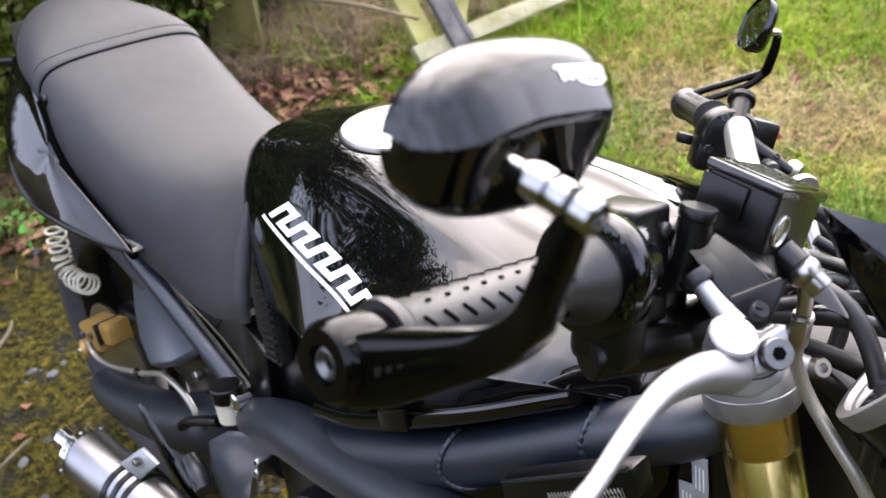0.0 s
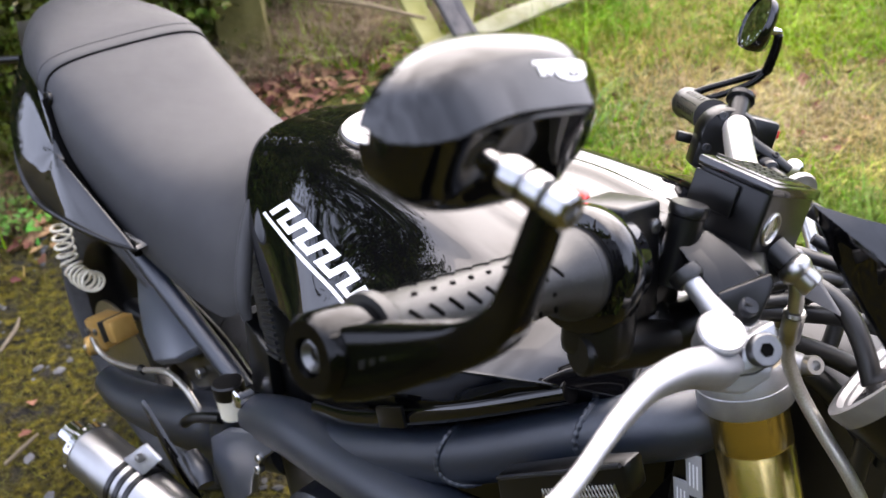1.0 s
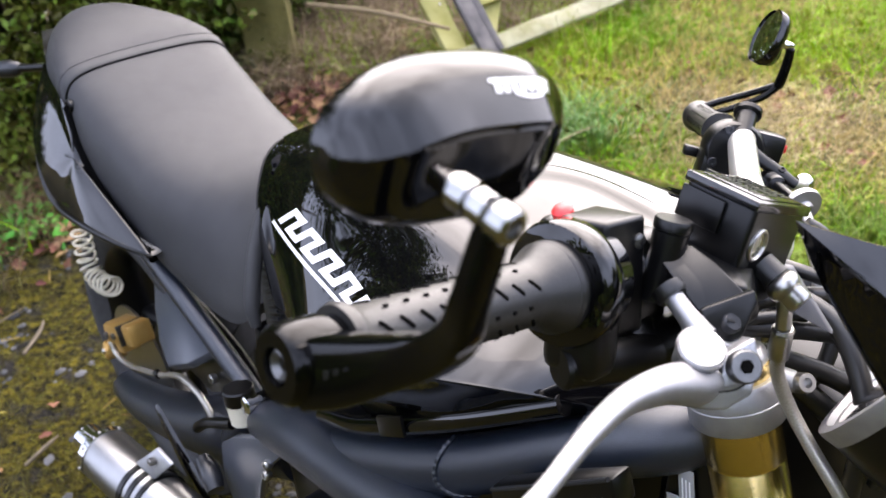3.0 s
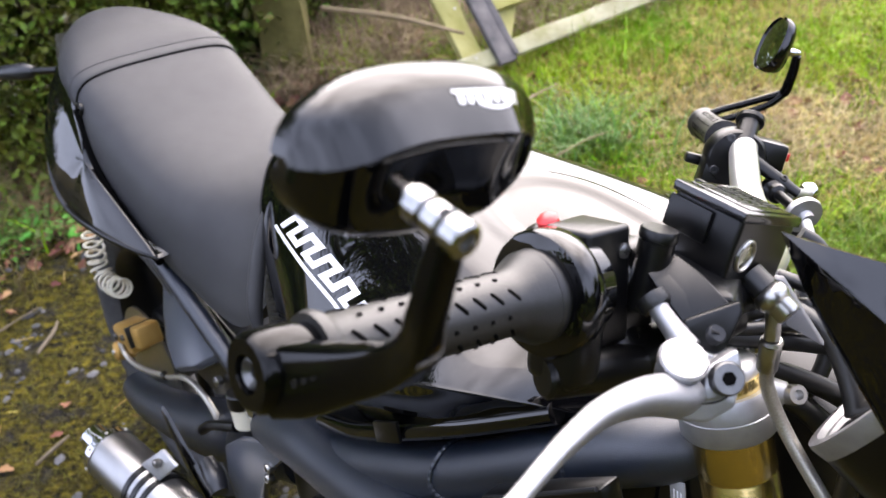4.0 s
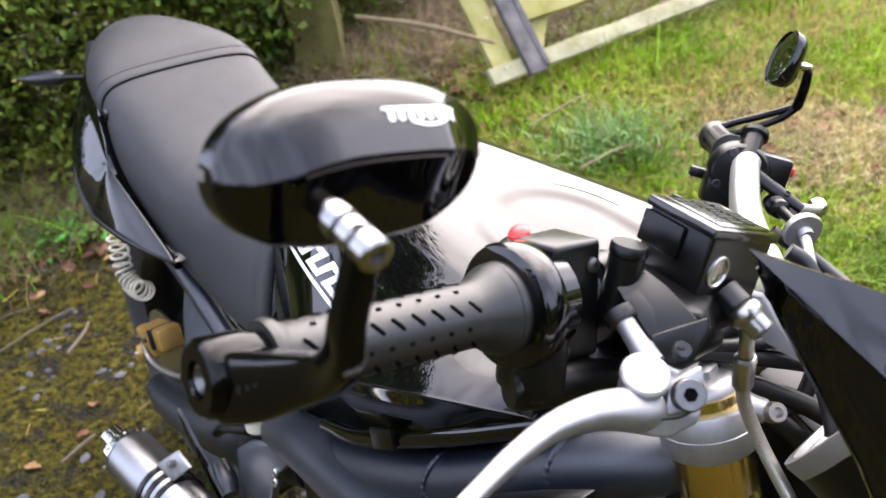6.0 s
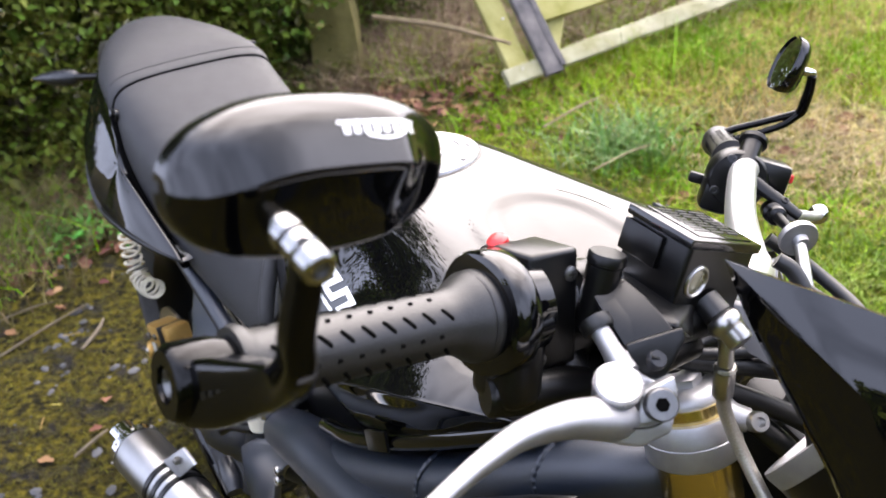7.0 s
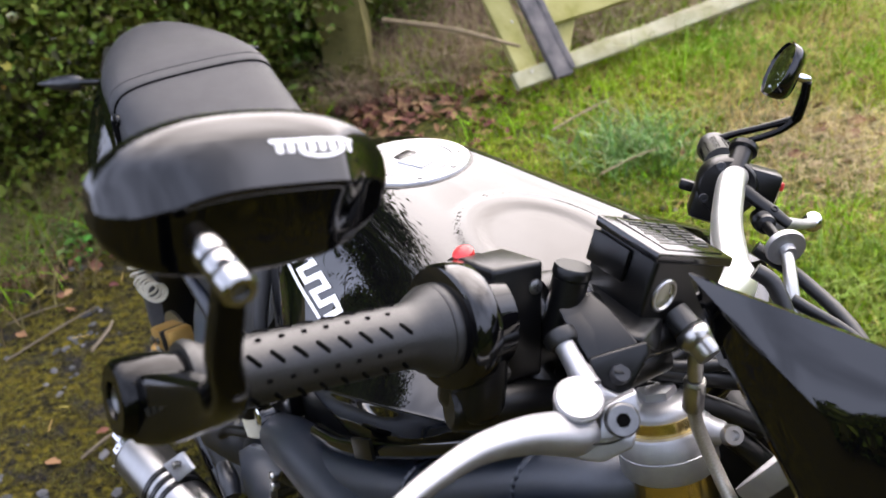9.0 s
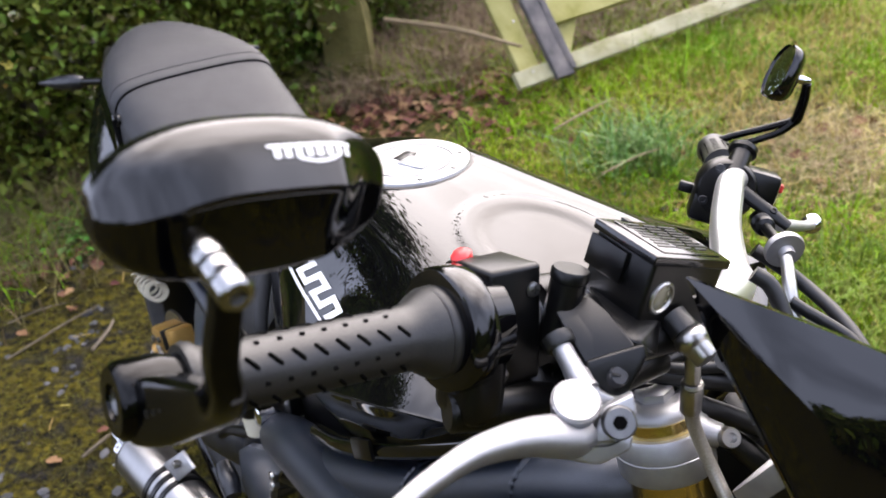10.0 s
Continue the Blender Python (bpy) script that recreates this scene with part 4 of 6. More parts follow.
so = RT + U * 0.985 + W * 0.23 + D * 0.52
sight = part("sight_ring", lathe(so, FRONT, [(-0.003, 0.0098), (0.0012, 0.0098), (0.002, 0.0090), (0.002, 0.0080), (0.0008, 0.0073)], 32), STEEL, mc)
part("sight_glass", lathe(so, FRONT, [(-0.002, 0.0078), (0.0008, 0.0078), (0.0014, 0.005), (0.0016, 0.0)], 28), LENS, sight, "oil-filled sight glass")

# lever
ADJ = V((0.34, -0.14, 0.93)).normalized()
lev = part("brake_lever", blade([(0.656, -0.216, 1.0025), (0.655, -0.226, 1.005), (0.6525, -0.2508, 1.0160), (0.653, -0.2804, 1.0240), (0.6575, -0.3079, 1.0265), (0.661, -0.325, 1.0265), (0.666, -0.35, 1.0245), (0.669, -0.378, 1.022)], [0.009, 0.0106, 0.0086, 0.0064, 0.0052, 0.0046, 0.0044, 0.0055], [0.0085, 0.0095, 0.0082, 0.0066, 0.0056, 0.0050, 0.0048, 0.0055], ADJ, power=2.9), ALU, bike, "satin aluminium brake lever", 50)
part("lever_jaw", plate([(0.6595, -0.2099, 1.0147), (0.6615, -0.2041, 1.0177), (0.6659, -0.1935, 1.0215), (0.6701, -0.1951, 1.0138), (0.6739, -0.1992, 1.0043), (0.6685, -0.2101, 1.0015), (0.6630, -0.2187, 1.0010), (0.6619, -0.2138, 1.0075)], (-0.0072, 0.0048, -0.0049), 0.0016, 3), ALU, lev)
part("lever_jaw", plate([(0.6509, -0.2260, 1.0066), (0.6606, -0.2160, 1.0042), (0.6718, -0.1975, 1.0008), (0.6734, -0.2018, 0.9943), (0.6680, -0.2160, 0.9893), (0.6639, -0.2226, 0.9909), (0.6539, -0.2341, 0.9943), (0.6469, -0.2403, 0.9985)], (-0.0087, 0.0058, -0.0059), 0.0020, 3), ALU, lev)
part("lever_slot", sweep([(0.6655, -0.2225, 1.0035), (0.6695, -0.2120, 1.0015), (0.6715, -0.1990, 1.0030)], 0.0006, 6), CABLE, lev)
adj = part("lever_adjuster", lathe(V((0.651, -0.2182, 1.0185)), ADJ, [(-0.012, 0.0108), (-0.002, 0.0114), (-0.001, 0.0121), (0.003, 0.0121), (0.004, 0.0112), (0.004, 0.0)], 36), ALU, lev, "knurled round lever adjuster")
for k in range(36):
    a = 2 * math.pi * k / 36
    u = ADJ.orthogonal().normalized()
    w = ADJ.cross(u)
    part("knurl", block(V((0.651, -0.2182, 1.0185)) + ADJ * 0.001 + (u * math.cos(a) + w * math.sin(a)) * 0.0121, ADJ * 0.0036, (w * math.cos(a) - u * math.sin(a)) * 0.001, (u * math.cos(a) + w * math.sin(a)) * 0.0007, 0), ALU, adj)
part("push_rod", sweep([(0.6190, -0.2010, 1.0300), (0.632, -0.2035, 1.0235), (0.645, -0.206, 1.0165)], [0.0055, 0.0056, 0.0075], 16), ALU, lev, "silver push-rod sleeve")
part("rod_boot", lathe((0.6165, -0.2005, 1.0315), V((0.645, -0.206, 1.0165)) - V((0.6190, -0.2010, 1.0300)), [(0, 0.009), (0.005, 0.0088), (0.007, 0.0075)], 20), CABLE, mc)
piv = part("pivot_bolt", lathe((0.6679, -0.2053, 1.0110), (0.723, -0.483, 0.644), [(-0.004, 0.0085), (0.003, 0.0085), (0.0042, 0.0075), (0.0042, 0.0035), (0.001, 0.0033)], 28), DARKSTEEL, lev, "steel pivot bolt with a hexagon socket")
part("hex_socket", lathe((0.6708, -0.2072, 1.0136), (0.6682, -0.4464, 0.5952), [(0, 0.0036), (0.0003, 0.0036), (0.0003, 0.0)], 6), INLAY, piv)
part("perch", plate([(0.6362, -0.2038, 1.0255), (0.6395, -0.1992, 1.0252), (0.6479, -0.1978, 1.0143), (0.6539, -0.1926, 1.0105), (0.6573, -0.1847, 1.0134), (0.6616, -0.1861, 1.0058), (0.6553, -0.1972, 1.0041), (0.6537, -0.2061, 0.9977), (0.6435, -0.2054, 1.0132)], (-0.0072, 0.0048, -0.0049), 0.002, 3), ALU, lev)

# banjo and hose
ban = assembly("banjo_fitting", "steel banjo bolt and brake hose fitting")
BO, BD = V((0.6370, -0.1232, 1.0110)), V((0.0218, 0.0, -0.0111)).normalized()
part("rubber_end", lathe(BO - BD * 0.012, BD, [(0, 0.0085), (0.012, 0.0085), (0.013, 0.0075)], 20), CABLE, ban)
part("banjo_eye", lathe(BO, BD, [(0, 0.0070), (0.0015, 0.0088), (0.004, 0.0100), (0.007, 0.0100), (0.0095, 0.0088), (0.011, 0.0075)], 32), STEEL, ban)
part("banjo_bolt", lathe(BO + BD * 0.011, BD, [(0, 0.0082), (0.001, 0.0076), (0.007, 0.0076), (0.0085, 0.0066), (0.0085, 0.0)], 28), STEEL, ban)
part("hose_neck", sweep([BO + BD * 0.006, (0.6465, -0.1260, 0.997), (0.6480, -0.1265, 0.985)], [0.006, 0.0045, 0.0045], 14), STEEL, ban)
part("hose_ferrule", lathe((0.6480, -0.1265, 0.985), (-0.05, 0.10, -1), [(0, 0.0055), (0.002, 0.0065), (0.004, 0.0055), (0.006, 0.0062), (0.022, 0.0062), (0.024, 0.005)], 20), STEEL, ban)
part("brake_hose", sweep([(0.6470, -0.1243, 0.964), (0.6455, -0.1160, 0.9430), (0.6546, -0.1112, 0.9205), (0.6728, -0.1115, 0.9000), (0.700, -0.112, 0.872), (0.73, -0.105, 0.82)], 0.0043, 12), HOSE, ban, "clear-coated braided brake hose")


# ---- bar-end mirrors ----
def mirror(c, e1, n, wide, high, deep, label, ridge, chamfer=0.0):
    ob = assembly("mirror", label)
    c, n = V(c), V(n).normalized()
    e1 = V(e1)
    e1 = (e1 - n * e1.dot(n)).normalized()
    e2 = n.cross(e1)
    if e2.z < 0:
        e2 = -e2

    def section(u):
        """Profile across the shell at the share u of its width: lower rim, lip, hollow, crest, flat roof, upper rim."""
        hh = high / 2 * max(1e-4, 1 - abs(u) ** 2.5) ** 0.45
        full = (max(0.0, 1 - abs(u) ** 5.0)) ** 0.5 * (1 - chamfer * step(0.46, 0.86, u) ** 0.8)
        vr = smooth(ridge, u, 0.16)
        dp = deep * full
        hol = full * step(-0.75, -0.2, u)
        rows = [(-0.9, 0.002), (-0.96, -0.002), (-1.0, 0.0), (-1.0, 0.005), (-0.93, 0.006 + dp * 0.22), (-0.84, 0.006 + dp * 0.36)]
        for t in (0.1, 0.3, 0.5, 0.7, 0.88, 0.97):
            rows.append((-0.84 + (0.84 + vr) * t, 0.006 + dp * (0.36 + 0.60 * t - 0.12 * hol * math.sin(math.pi * t ** 0.7))))
        rows.append((vr - 0.01, 0.006 + dp * 0.985))
        rows.append((vr + 0.02, 0.006 + dp * 0.99))
        for t in (0.12, 0.3, 0.48, 0.62, 0.72, 0.8, 0.87, 0.93, 0.97):
            rows.append((vr + 0.02 + (0.98 - vr) * t, 0.006 + dp * 0.99 * (1 - 0.74 * t - 0.26 * t ** 7)))
        rows += [(1.0, 0.005), (1.0, 0.0), (0.96, -0.002), (0.9, 0.002)]
        return [c + e1 * (u * wide / 2) + e2 * (v * hh) + n * h for v, h in rows]

    def flat(f, h, seg=72):
        return [c + e1 * (math.cos(a) * f * wide / 2) + e2 * (math.sin(a) * f * high / 2) + n * h for a in [2 * math.pi * k / seg for k in range(seg)]]

    us = [-math.cos(math.pi * k / 64) for k in range(1, 64)]
    part("mirror_shell", loft([section(u) for u in us]), PAINT, ob, "gloss black oval mirror shell", 32)
    part("mirror_glass", loft([flat(0.93, 0.0015), flat(0.93, 0.0), flat(0.5, -0.0008), flat(0.02, -0.001)]), MIRROR, ob)
    return ob, c, e1, e2, n


rm, mcn, me1, me2, mn = mirror((0.6262, -0.3567, 1.1684), (-0.0516, 0.9717, -0.2305), (0.9974, 0.0619, 0.0376), 0.112, 0.057, 0.0190, "gloss black bar-end mirror on the throttle side", ((-1, 0.0), (-0.75, 0.12), (-0.5, 0.25), (-0.3, 0.30), (0.5, 0.30), (0.8, 0.20), (1, 0.0)), 0.75)
arm = part("mirror_arm", blade([(0.5904, -0.4007, 1.0724), (0.6081, -0.3955, 1.0802), (0.6311, -0.3903, 1.0934), (0.6505, -0.3881, 1.1064), (0.6651, -0.3891, 1.1225), (0.6730, -0.3910, 1.1400), (0.6770, -0.3880, 1.1580), (0.6790, -0.3868, 1.1680)], [0.0150, 0.0140, 0.0104, 0.0080, 0.0068, 0.0054, 0.0050, 0.0042], [0.0095, 0.0095, 0.0085, 0.0072, 0.0062, 0.0052, 0.0048, 0.0042], BAX, 28, 6, 4.5), ARM, rm, "black bent mirror arm", 50)
for k in range(5):
    part("arm_mark", block(V((0.6081, -0.4049, 1.0823)).lerp(V((0.6305, -0.3969, 1.0943)), 0.05 + 0.2 * k), V((0.0224, 0.0072, 0.0122)) * 0.10, V((0, 0, 0.004)), BAX * 0.001, 0), GREYPL, arm, "faint grey plain bars")
KN = V((0.6795, -0.386, 1.1685))
KD = (V((0.652, -0.3855, 1.1735)) - KN).normalized()
joint = part("arm_joint", lathe(KN - KD * 0.007, KD, [(0.0018, 0.0), (0.0018, 0.0026), (0.0, 0.0030), (0, 0.0050), (0.0008, 0.0058), (0.0068, 0.0058), (0.0074, 0.0050), (0.0074, 0.0038), (0.0088, 0.0038), (0.0088, 0.0050), (0.0094, 0.0056), (0.0150, 0.0056), (0.0156, 0.0050), (0.0156, 0.0046), (0.0172, 0.0046), (0.0172, 0.0058), (0.0225, 0.0060), (0.0262, 0.0052), (0.028, 0.0044), (0.034, 0.0040)], 32), BRIGHT, rm, "steel swivel joint")
part("joint_ring", lathe(KN - KD * 0.007, KD, [(0.0074, 0.0042), (0.0074, 0.0051), (0.0088, 0.0051), (0.0088, 0.0042)], 28), CABLE, joint, "black rubber ring")
part("joint_socket", lathe(KN - KD * 0.0053, -KD, [(0, 0.0026), (0.0003, 0.0026), (0.0003, 0.0)], 6), DARKSTEEL, joint)
part("set_screw", lathe(KN + KD * 0.0045 + V((0.0035, -0.001, 0.0038)), (0.65, -0.2, 0.72), [(0, 0.0022), (0.0008, 0.0022), (0.0008, 0.0)], 12), CABLE, joint)
# pale mark on the shell: plain strip above an arc
shell_tree = BVHTree.FromObject(next(o for o in rm.children if o.name.startswith("mirror_shell")), bpy.context.evaluated_depsgraph_get())


def shell_patch(u0, u1, v0, v1, bow=0.0, nu=10):
    """A thin patch on the roof of the shell: u across it, v up from the shell's middle, in metres."""
    bm = bmesh.new()
    rows = []
    ray = (mn * 0.8 + me2 * 0.6).normalized()
    for v in (v0, v1):
        r = []
        for i in range(nu + 1):
            u = u0 + (u1 - u0) * i / nu
            base = mcn + me1 * u + me2 * (v + bow * (2 * i / nu - 1) ** 2)
            hit, nn, _, _ = shell_tree.ray_cast(base + mn * 0.012 + ray * 0.06, -ray)
            r.append(bm.verts.new((hit + ray * 0.0004) if hit else base))
        rows.append(r)
    for i in range(nu):
        bm.faces.new((rows[0][i], rows[0][i + 1], rows[1][i + 1], rows[1][i]))
    return bm


shell_mark = part("shell_mark", shell_patch(-0.001, 0.0342, 0.0176, 0.0190), WHITE, rm, "pale maker's mark in plain bars over an arc")
for k in range(8):
    part("mark_bar", shell_patch(0.0010 + 0.0042 * k, 0.0036 + 0.0042 * k, 0.0128, 0.0180, 0.0, 2), WHITE, shell_mark)
part("mark_arc", shell_patch(0.010, 0.027, 0.0098, 0.0112, 0.0022), WHITE, shell_mark)

lm, *_ = mirror((0.357, 0.340, 0.984), (-0.0444, 0.6797, 0.7300), (0.5079, 0.6945, -0.5095), 0.060, 0.044, 0.016, "gloss black bar-end mirror on the clutch side", ((-1, 0.2), (1, 0.2)))
left_arm = part("mirror_arm", sweep([(0.296, 0.322, 0.888), (0.3084, 0.3358, 0.8965), (0.3296, 0.3571, 0.9053), (0.3496, 0.3774, 0.9140), (0.3572, 0.3815, 0.9180), (0.3617, 0.3795, 0.9290), (0.3661, 0.3777, 0.9476), (0.3685, 0.3750, 0.9645)], [0.0055, 0.0042, 0.0040, 0.0043, 0.0058, 0.0058, 0.0054, 0.0048], 14), ARM, lm, "black bent mirror arm with a long slot")
part("arm_brace", sweep([(0.306, 0.326, 0.884), (0.3230, 0.3430, 0.8905), (0.3465, 0.3676, 0.9035), (0.3560, 0.3800, 0.9150)], [0.0045, 0.0040, 0.0040, 0.0045], 12), ARM, left_arm)
part("arm_joint", lathe((0.366, 0.374, 0.967), V((0.352, 0.345, 0.978)) - V((0.366, 0.374, 0.967)), [(-0.006, 0.003), (-0.004, 0.0046), (0.004, 0.0046), (0.012, 0.004), (0.03, 0.004)], 18), CHROME, lm)

# ---- clutch side ----
LA = (V((0.295, 0.326, 0.879)) - V((0.42, 0.19, 0.930))).normalized()
lg = part("grip", lathe(V((0.295, 0.326, 0.879)) - LA * 0.13, LA, [(0, 0.012), (0, 0.019), (0.004, 0.019), (0.01, 0.016), (0.12, 0.0155), (0.125, 0.0175), (0.13, 0.0185), (0.133, 0.0175), (0.133, 0.0)], 36), RUBBER, bike, "black rubber clutch-side grip")
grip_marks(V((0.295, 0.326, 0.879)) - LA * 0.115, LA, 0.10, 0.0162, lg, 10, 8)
ls = assembly("clutch_switch_housing", "black plastic light switch housing with screws")
LH = V((0.0, 0.35, 0.94)).normalized()
LH = (LH - LA * LH.dot(LA)).normalized()
LN = LA.cross(LH).normalized()
LC = V((0.428, 0.178, 0.927))


def lbar(s, n=0.0, h=0.0):
    return LC + LA * s + LN * n + LH * h


LN_SIGN = 1 if LN.x > 0 else -1
part("housing", lathe(lbar(-0.014), LA, [(0, 0.016), (0, 0.025), (0.003, 0.0275), (0.03, 0.0275), (0.034, 0.024)], 28), PLASTIC, ls)
part("housing_lower", block(lbar(0.004, -0.012 * LN_SIGN, -0.018), LA * 0.034, LN * 0.03, LH * 0.036, 0.006), PLASTIC, ls)
part("switch_pod", block(lbar(0.012, 0.028 * LN_SIGN, 0.008), LA * 0.034, LN * 0.036, LH * 0.03, 0.005), PLASTIC, ls)
part("pass_button", block(lbar(0.012, 0.049 * LN_SIGN, 0.011), LA * 0.008, LN * 0.004, LH * 0.008, 0.0015), RED, ls, "red button")
part("high_beam_switch", block(V((0.386, 0.176, 0.913)), LA * 0.012, LN * 0.018, LH * 0.010, 0.002), PLASTIC, ls)
part("horn_button", lathe((0.394, 0.182, 0.899), V((-0.8, -0.3, -0.1)), [(-0.006, 0.007), (0.003, 0.007), (0.005, 0.005)], 18), PINK, ls, "pink horn button")
part("mirror_boss", lathe((0.4345, 0.180, 0.946), V((-0.35, 0.82, 0.45)), [(-0.012, 0.0098), (0.020, 0.0098), (0.022, 0.0132), (0.0265, 0.0132), (0.0275, 0.0122), (0.0277, 0.0)], 28), PLASTIC, ls, "round black capped boss")
for p in (lbar(-0.015, -0.012 * LN_SIGN, 0.018), lbar(-0.015, -0.018 * LN_SIGN, -0.014)):
    bolt(ls, p, -LA, 0.0042, 0.003, GREYPL, "housing_screw")
cl = assembly("clutch_perch", "black clutch lever perch with cable adjuster")
part("perch_body", sweep([(0.4480, 0.1720, 0.9345), (0.4600, 0.1775, 0.9260), (0.4740, 0.1845, 0.9165), (0.4890, 0.1920, 0.9060)], [0.0078, 0.0074, 0.0068, 0.0055], 14, squash=((0.5, -0.2, 0.85), 0.6)), PLASTIC, cl, "flat black perch bracket")
part("cable_adjuster", lathe((0.4660, 0.1790, 0.9090), V((0.84, -0.62, 0.14)), [(0.0, 0.0), (0.0, 0.0085), (0.010, 0.0095), (0.012, 0.0080), (0.014, 0.0095), (0.016, 0.0080), (0.018, 0.0095), (0.022, 0.0085), (0.024, 0.0050), (0.050, 0.0045), (0.060, 0.0045)], 24), PLASTIC, cl, "ribbed black cable adjuster")
bolt(cl, (0.4765, 0.1850, 0.9190), V((0.5, -0.2, 0.85)), 0.0035, 0.002, PLASTIC, "pivot_screw")
part("adjuster_wheel", lathe((0.5245, 0.1355, 0.9187), V((0.75, -0.45, -0.1)), [(-0.004, 0.009), (-0.003, 0.0162), (0.0, 0.0170), (0.003, 0.0162), (0.004, 0.007), (0.010, 0.0060)], 32), ALU, cl, "knurled aluminium adjuster wheel")
part("clutch_cable", sweep([(0.528, 0.132, 0.918), (0.537, 0.125, 0.911), (0.55, 0.113, 0.90), (0.5668, 0.1008, 0.8785), (0.58, 0.085, 0.84), (0.60, 0.06, 0.78)], [0.005, 0.0055, 0.006, 0.006, 0.0055, 0.0055], 12), STEEL, cl, "steel-sleeved clutch cable")
cll = part("clutch_lever", sweep([(0.478, 0.195, 0.902), (0.472, 0.225, 0.888), (0.458, 0.265, 0.868), (0.448, 0.295, 0.855)], [0.008, 0.0075, 0.0065, 0.0065], 14, squash=((0, 0, 1), 0.7)), ALU, cl, "silver clutch lever")
part("lever_ball", lathe((0.4485, 0.294, 0.8555), (-0.1, 0.25, -0.08), [(-0.004, 0.005), (0.0, 0.0095), (0.007, 0.011), (0.014, 0.0095), (0.018, 0.004)], 20), CHROME, cll)

part("loom_sleeve", sweep([(0.5937, -0.0041, 0.9824), (0.6046, 0.0012, 0.9754), (0.6177, 0.0008, 0.9592), (0.6271, -0.0040, 0.9425), (0.6342, -0.0168, 0.9194), (0.6373, -0.0315, 0.8990), (0.6333, -0.0465, 0.8867)], 0.0058, 12), CABLE, bike, "thick black cable loop beside the fork")
# cables behind the clamp
for pts, r in (([(0.50, 0.13, 0.91), (0.54, 0.15, 0.885), (0.60, 0.14, 0.865), (0.67, 0.10, 0.83), (0.70, 0.03, 0.78)], 0.006),
               ([(0.56, 0.10, 0.90), (0.62, 0.12, 0.87), (0.68, 0.06, 0.84), (0.68, 0.0, 0.80)], 0.005),
               ([bar(0.20, -0.01, -0.05), (0.598, -0.13, 0.955), (0.598, -0.07, 0.95), (0.625, -0.01, 0.94), (0.65, 0.02, 0.90)], 0.0055),
               ([(0.60, -0.06, 0.965), (0.65, -0.06, 0.955), (0.685, -0.075, 0.915), (0.69, -0.08, 0.85)], 0.0065),
               ([(0.58, -0.02, 0.955), (0.66, -0.03, 0.96), (0.70, -0.06, 0.93), (0.70, -0.07, 0.86)], 0.005)):
    part("control_cable", sweep(pts, r, 10), CABLE, bike, "black control cable")
for pts, r in (([(0.585, -0.115, 0.952), (0.6015, -0.0989, 0.9484), (0.6389, -0.0471, 0.9359), (0.665, -0.02, 0.925)], 0.0062),
               ([(0.59, -0.112, 0.935), (0.6084, -0.0936, 0.9326), (0.6462, -0.0511, 0.9093), (0.67, -0.03, 0.89)], 0.0070),
               ([(0.59, -0.108, 0.958), (0.6079, -0.0911, 0.9533), (0.6315, -0.0524, 0.9514), (0.652, -0.02, 0.945)], 0.0045),
               ([(0.60, -0.085, 0.91), (0.630, -0.070, 0.905), (0.655, -0.055, 0.885), (0.68, -0.04, 0.85)], 0.0080)):
    part("wiring_loom", sweep(pts, r, 10), CABLE, bike, "black taped wiring loom")
part("pod_bracket", plate([(0.6221, -0.0926, 0.9988), (0.6282, -0.0859, 0.9969), (0.6577, -0.0798, 0.9607), (0.6391, -0.0937, 0.9733), (0.6272, -0.0948, 0.9894)], (-0.002, 0.004, 0.001), 0.0008), material("grey_bracket", (0.10, 0.10, 0.105), 0.4, second=(0.13, 0.13, 0.135), scale=50), bike, "grey metal instrument bracket")

# ---- instrument pod and wing ----
HL, HD = V((0.7008, -0.0669, 0.9639)), V((-0.8646, -0.0575, 0.4991))
pod = part("instrument_pod", lathe(HL, HD, [(-0.105, 0.0), (-0.104, 0.030), (-0.094, 0.052), (-0.070, 0.0655), (-0.030, 0.0698), (-0.011, 0.0703)], 48), PLASTIC, bike, "black instrument pod with a silver bezel")
part("bezel", lathe(HL, HD, [(-0.012, 0.0675), (-0.011, 0.0705), (-0.002, 0.072), (0.001, 0.0715), (0.001, 0.0650), (-0.003, 0.0635)], 64), ALU, pod, "satin silver bezel ring")
part("dial_glass", lathe(HL, HD, [(-0.006, 0.0638), (-0.003, 0.060), (-0.002, 0.03), (-0.002, 0.0)], 48), material("dark_glass", (0.03, 0.03, 0.032), 0.03, coat=1.0), pod)
WING = [(0.6530, -0.1474, 1.0642), (0.6782, -0.1408, 1.0621), (0.7059, -0.1350, 1.0618), (0.7479, -0.1257, 1.0600), (0.7782, -0.1194, 1.0562), (0.8119, -0.1113, 1.0411), (0.8350, -0.1201, 0.9683), (0.7765, -0.1495, 0.9239), (0.7297, -0.1480, 0.9736), (0.7076, -0.1473, 0.9965), (0.6895, -0.1471, 1.0152), (0.6682, -0.1462, 1.0392)]
part("headlight_wing", soft_panel(WING, (0.010, -0.014, 0.006), (-0.002, 0.006, -0.003)), PAINT, bike, "gloss black cowl wing beside the headlight", 60)

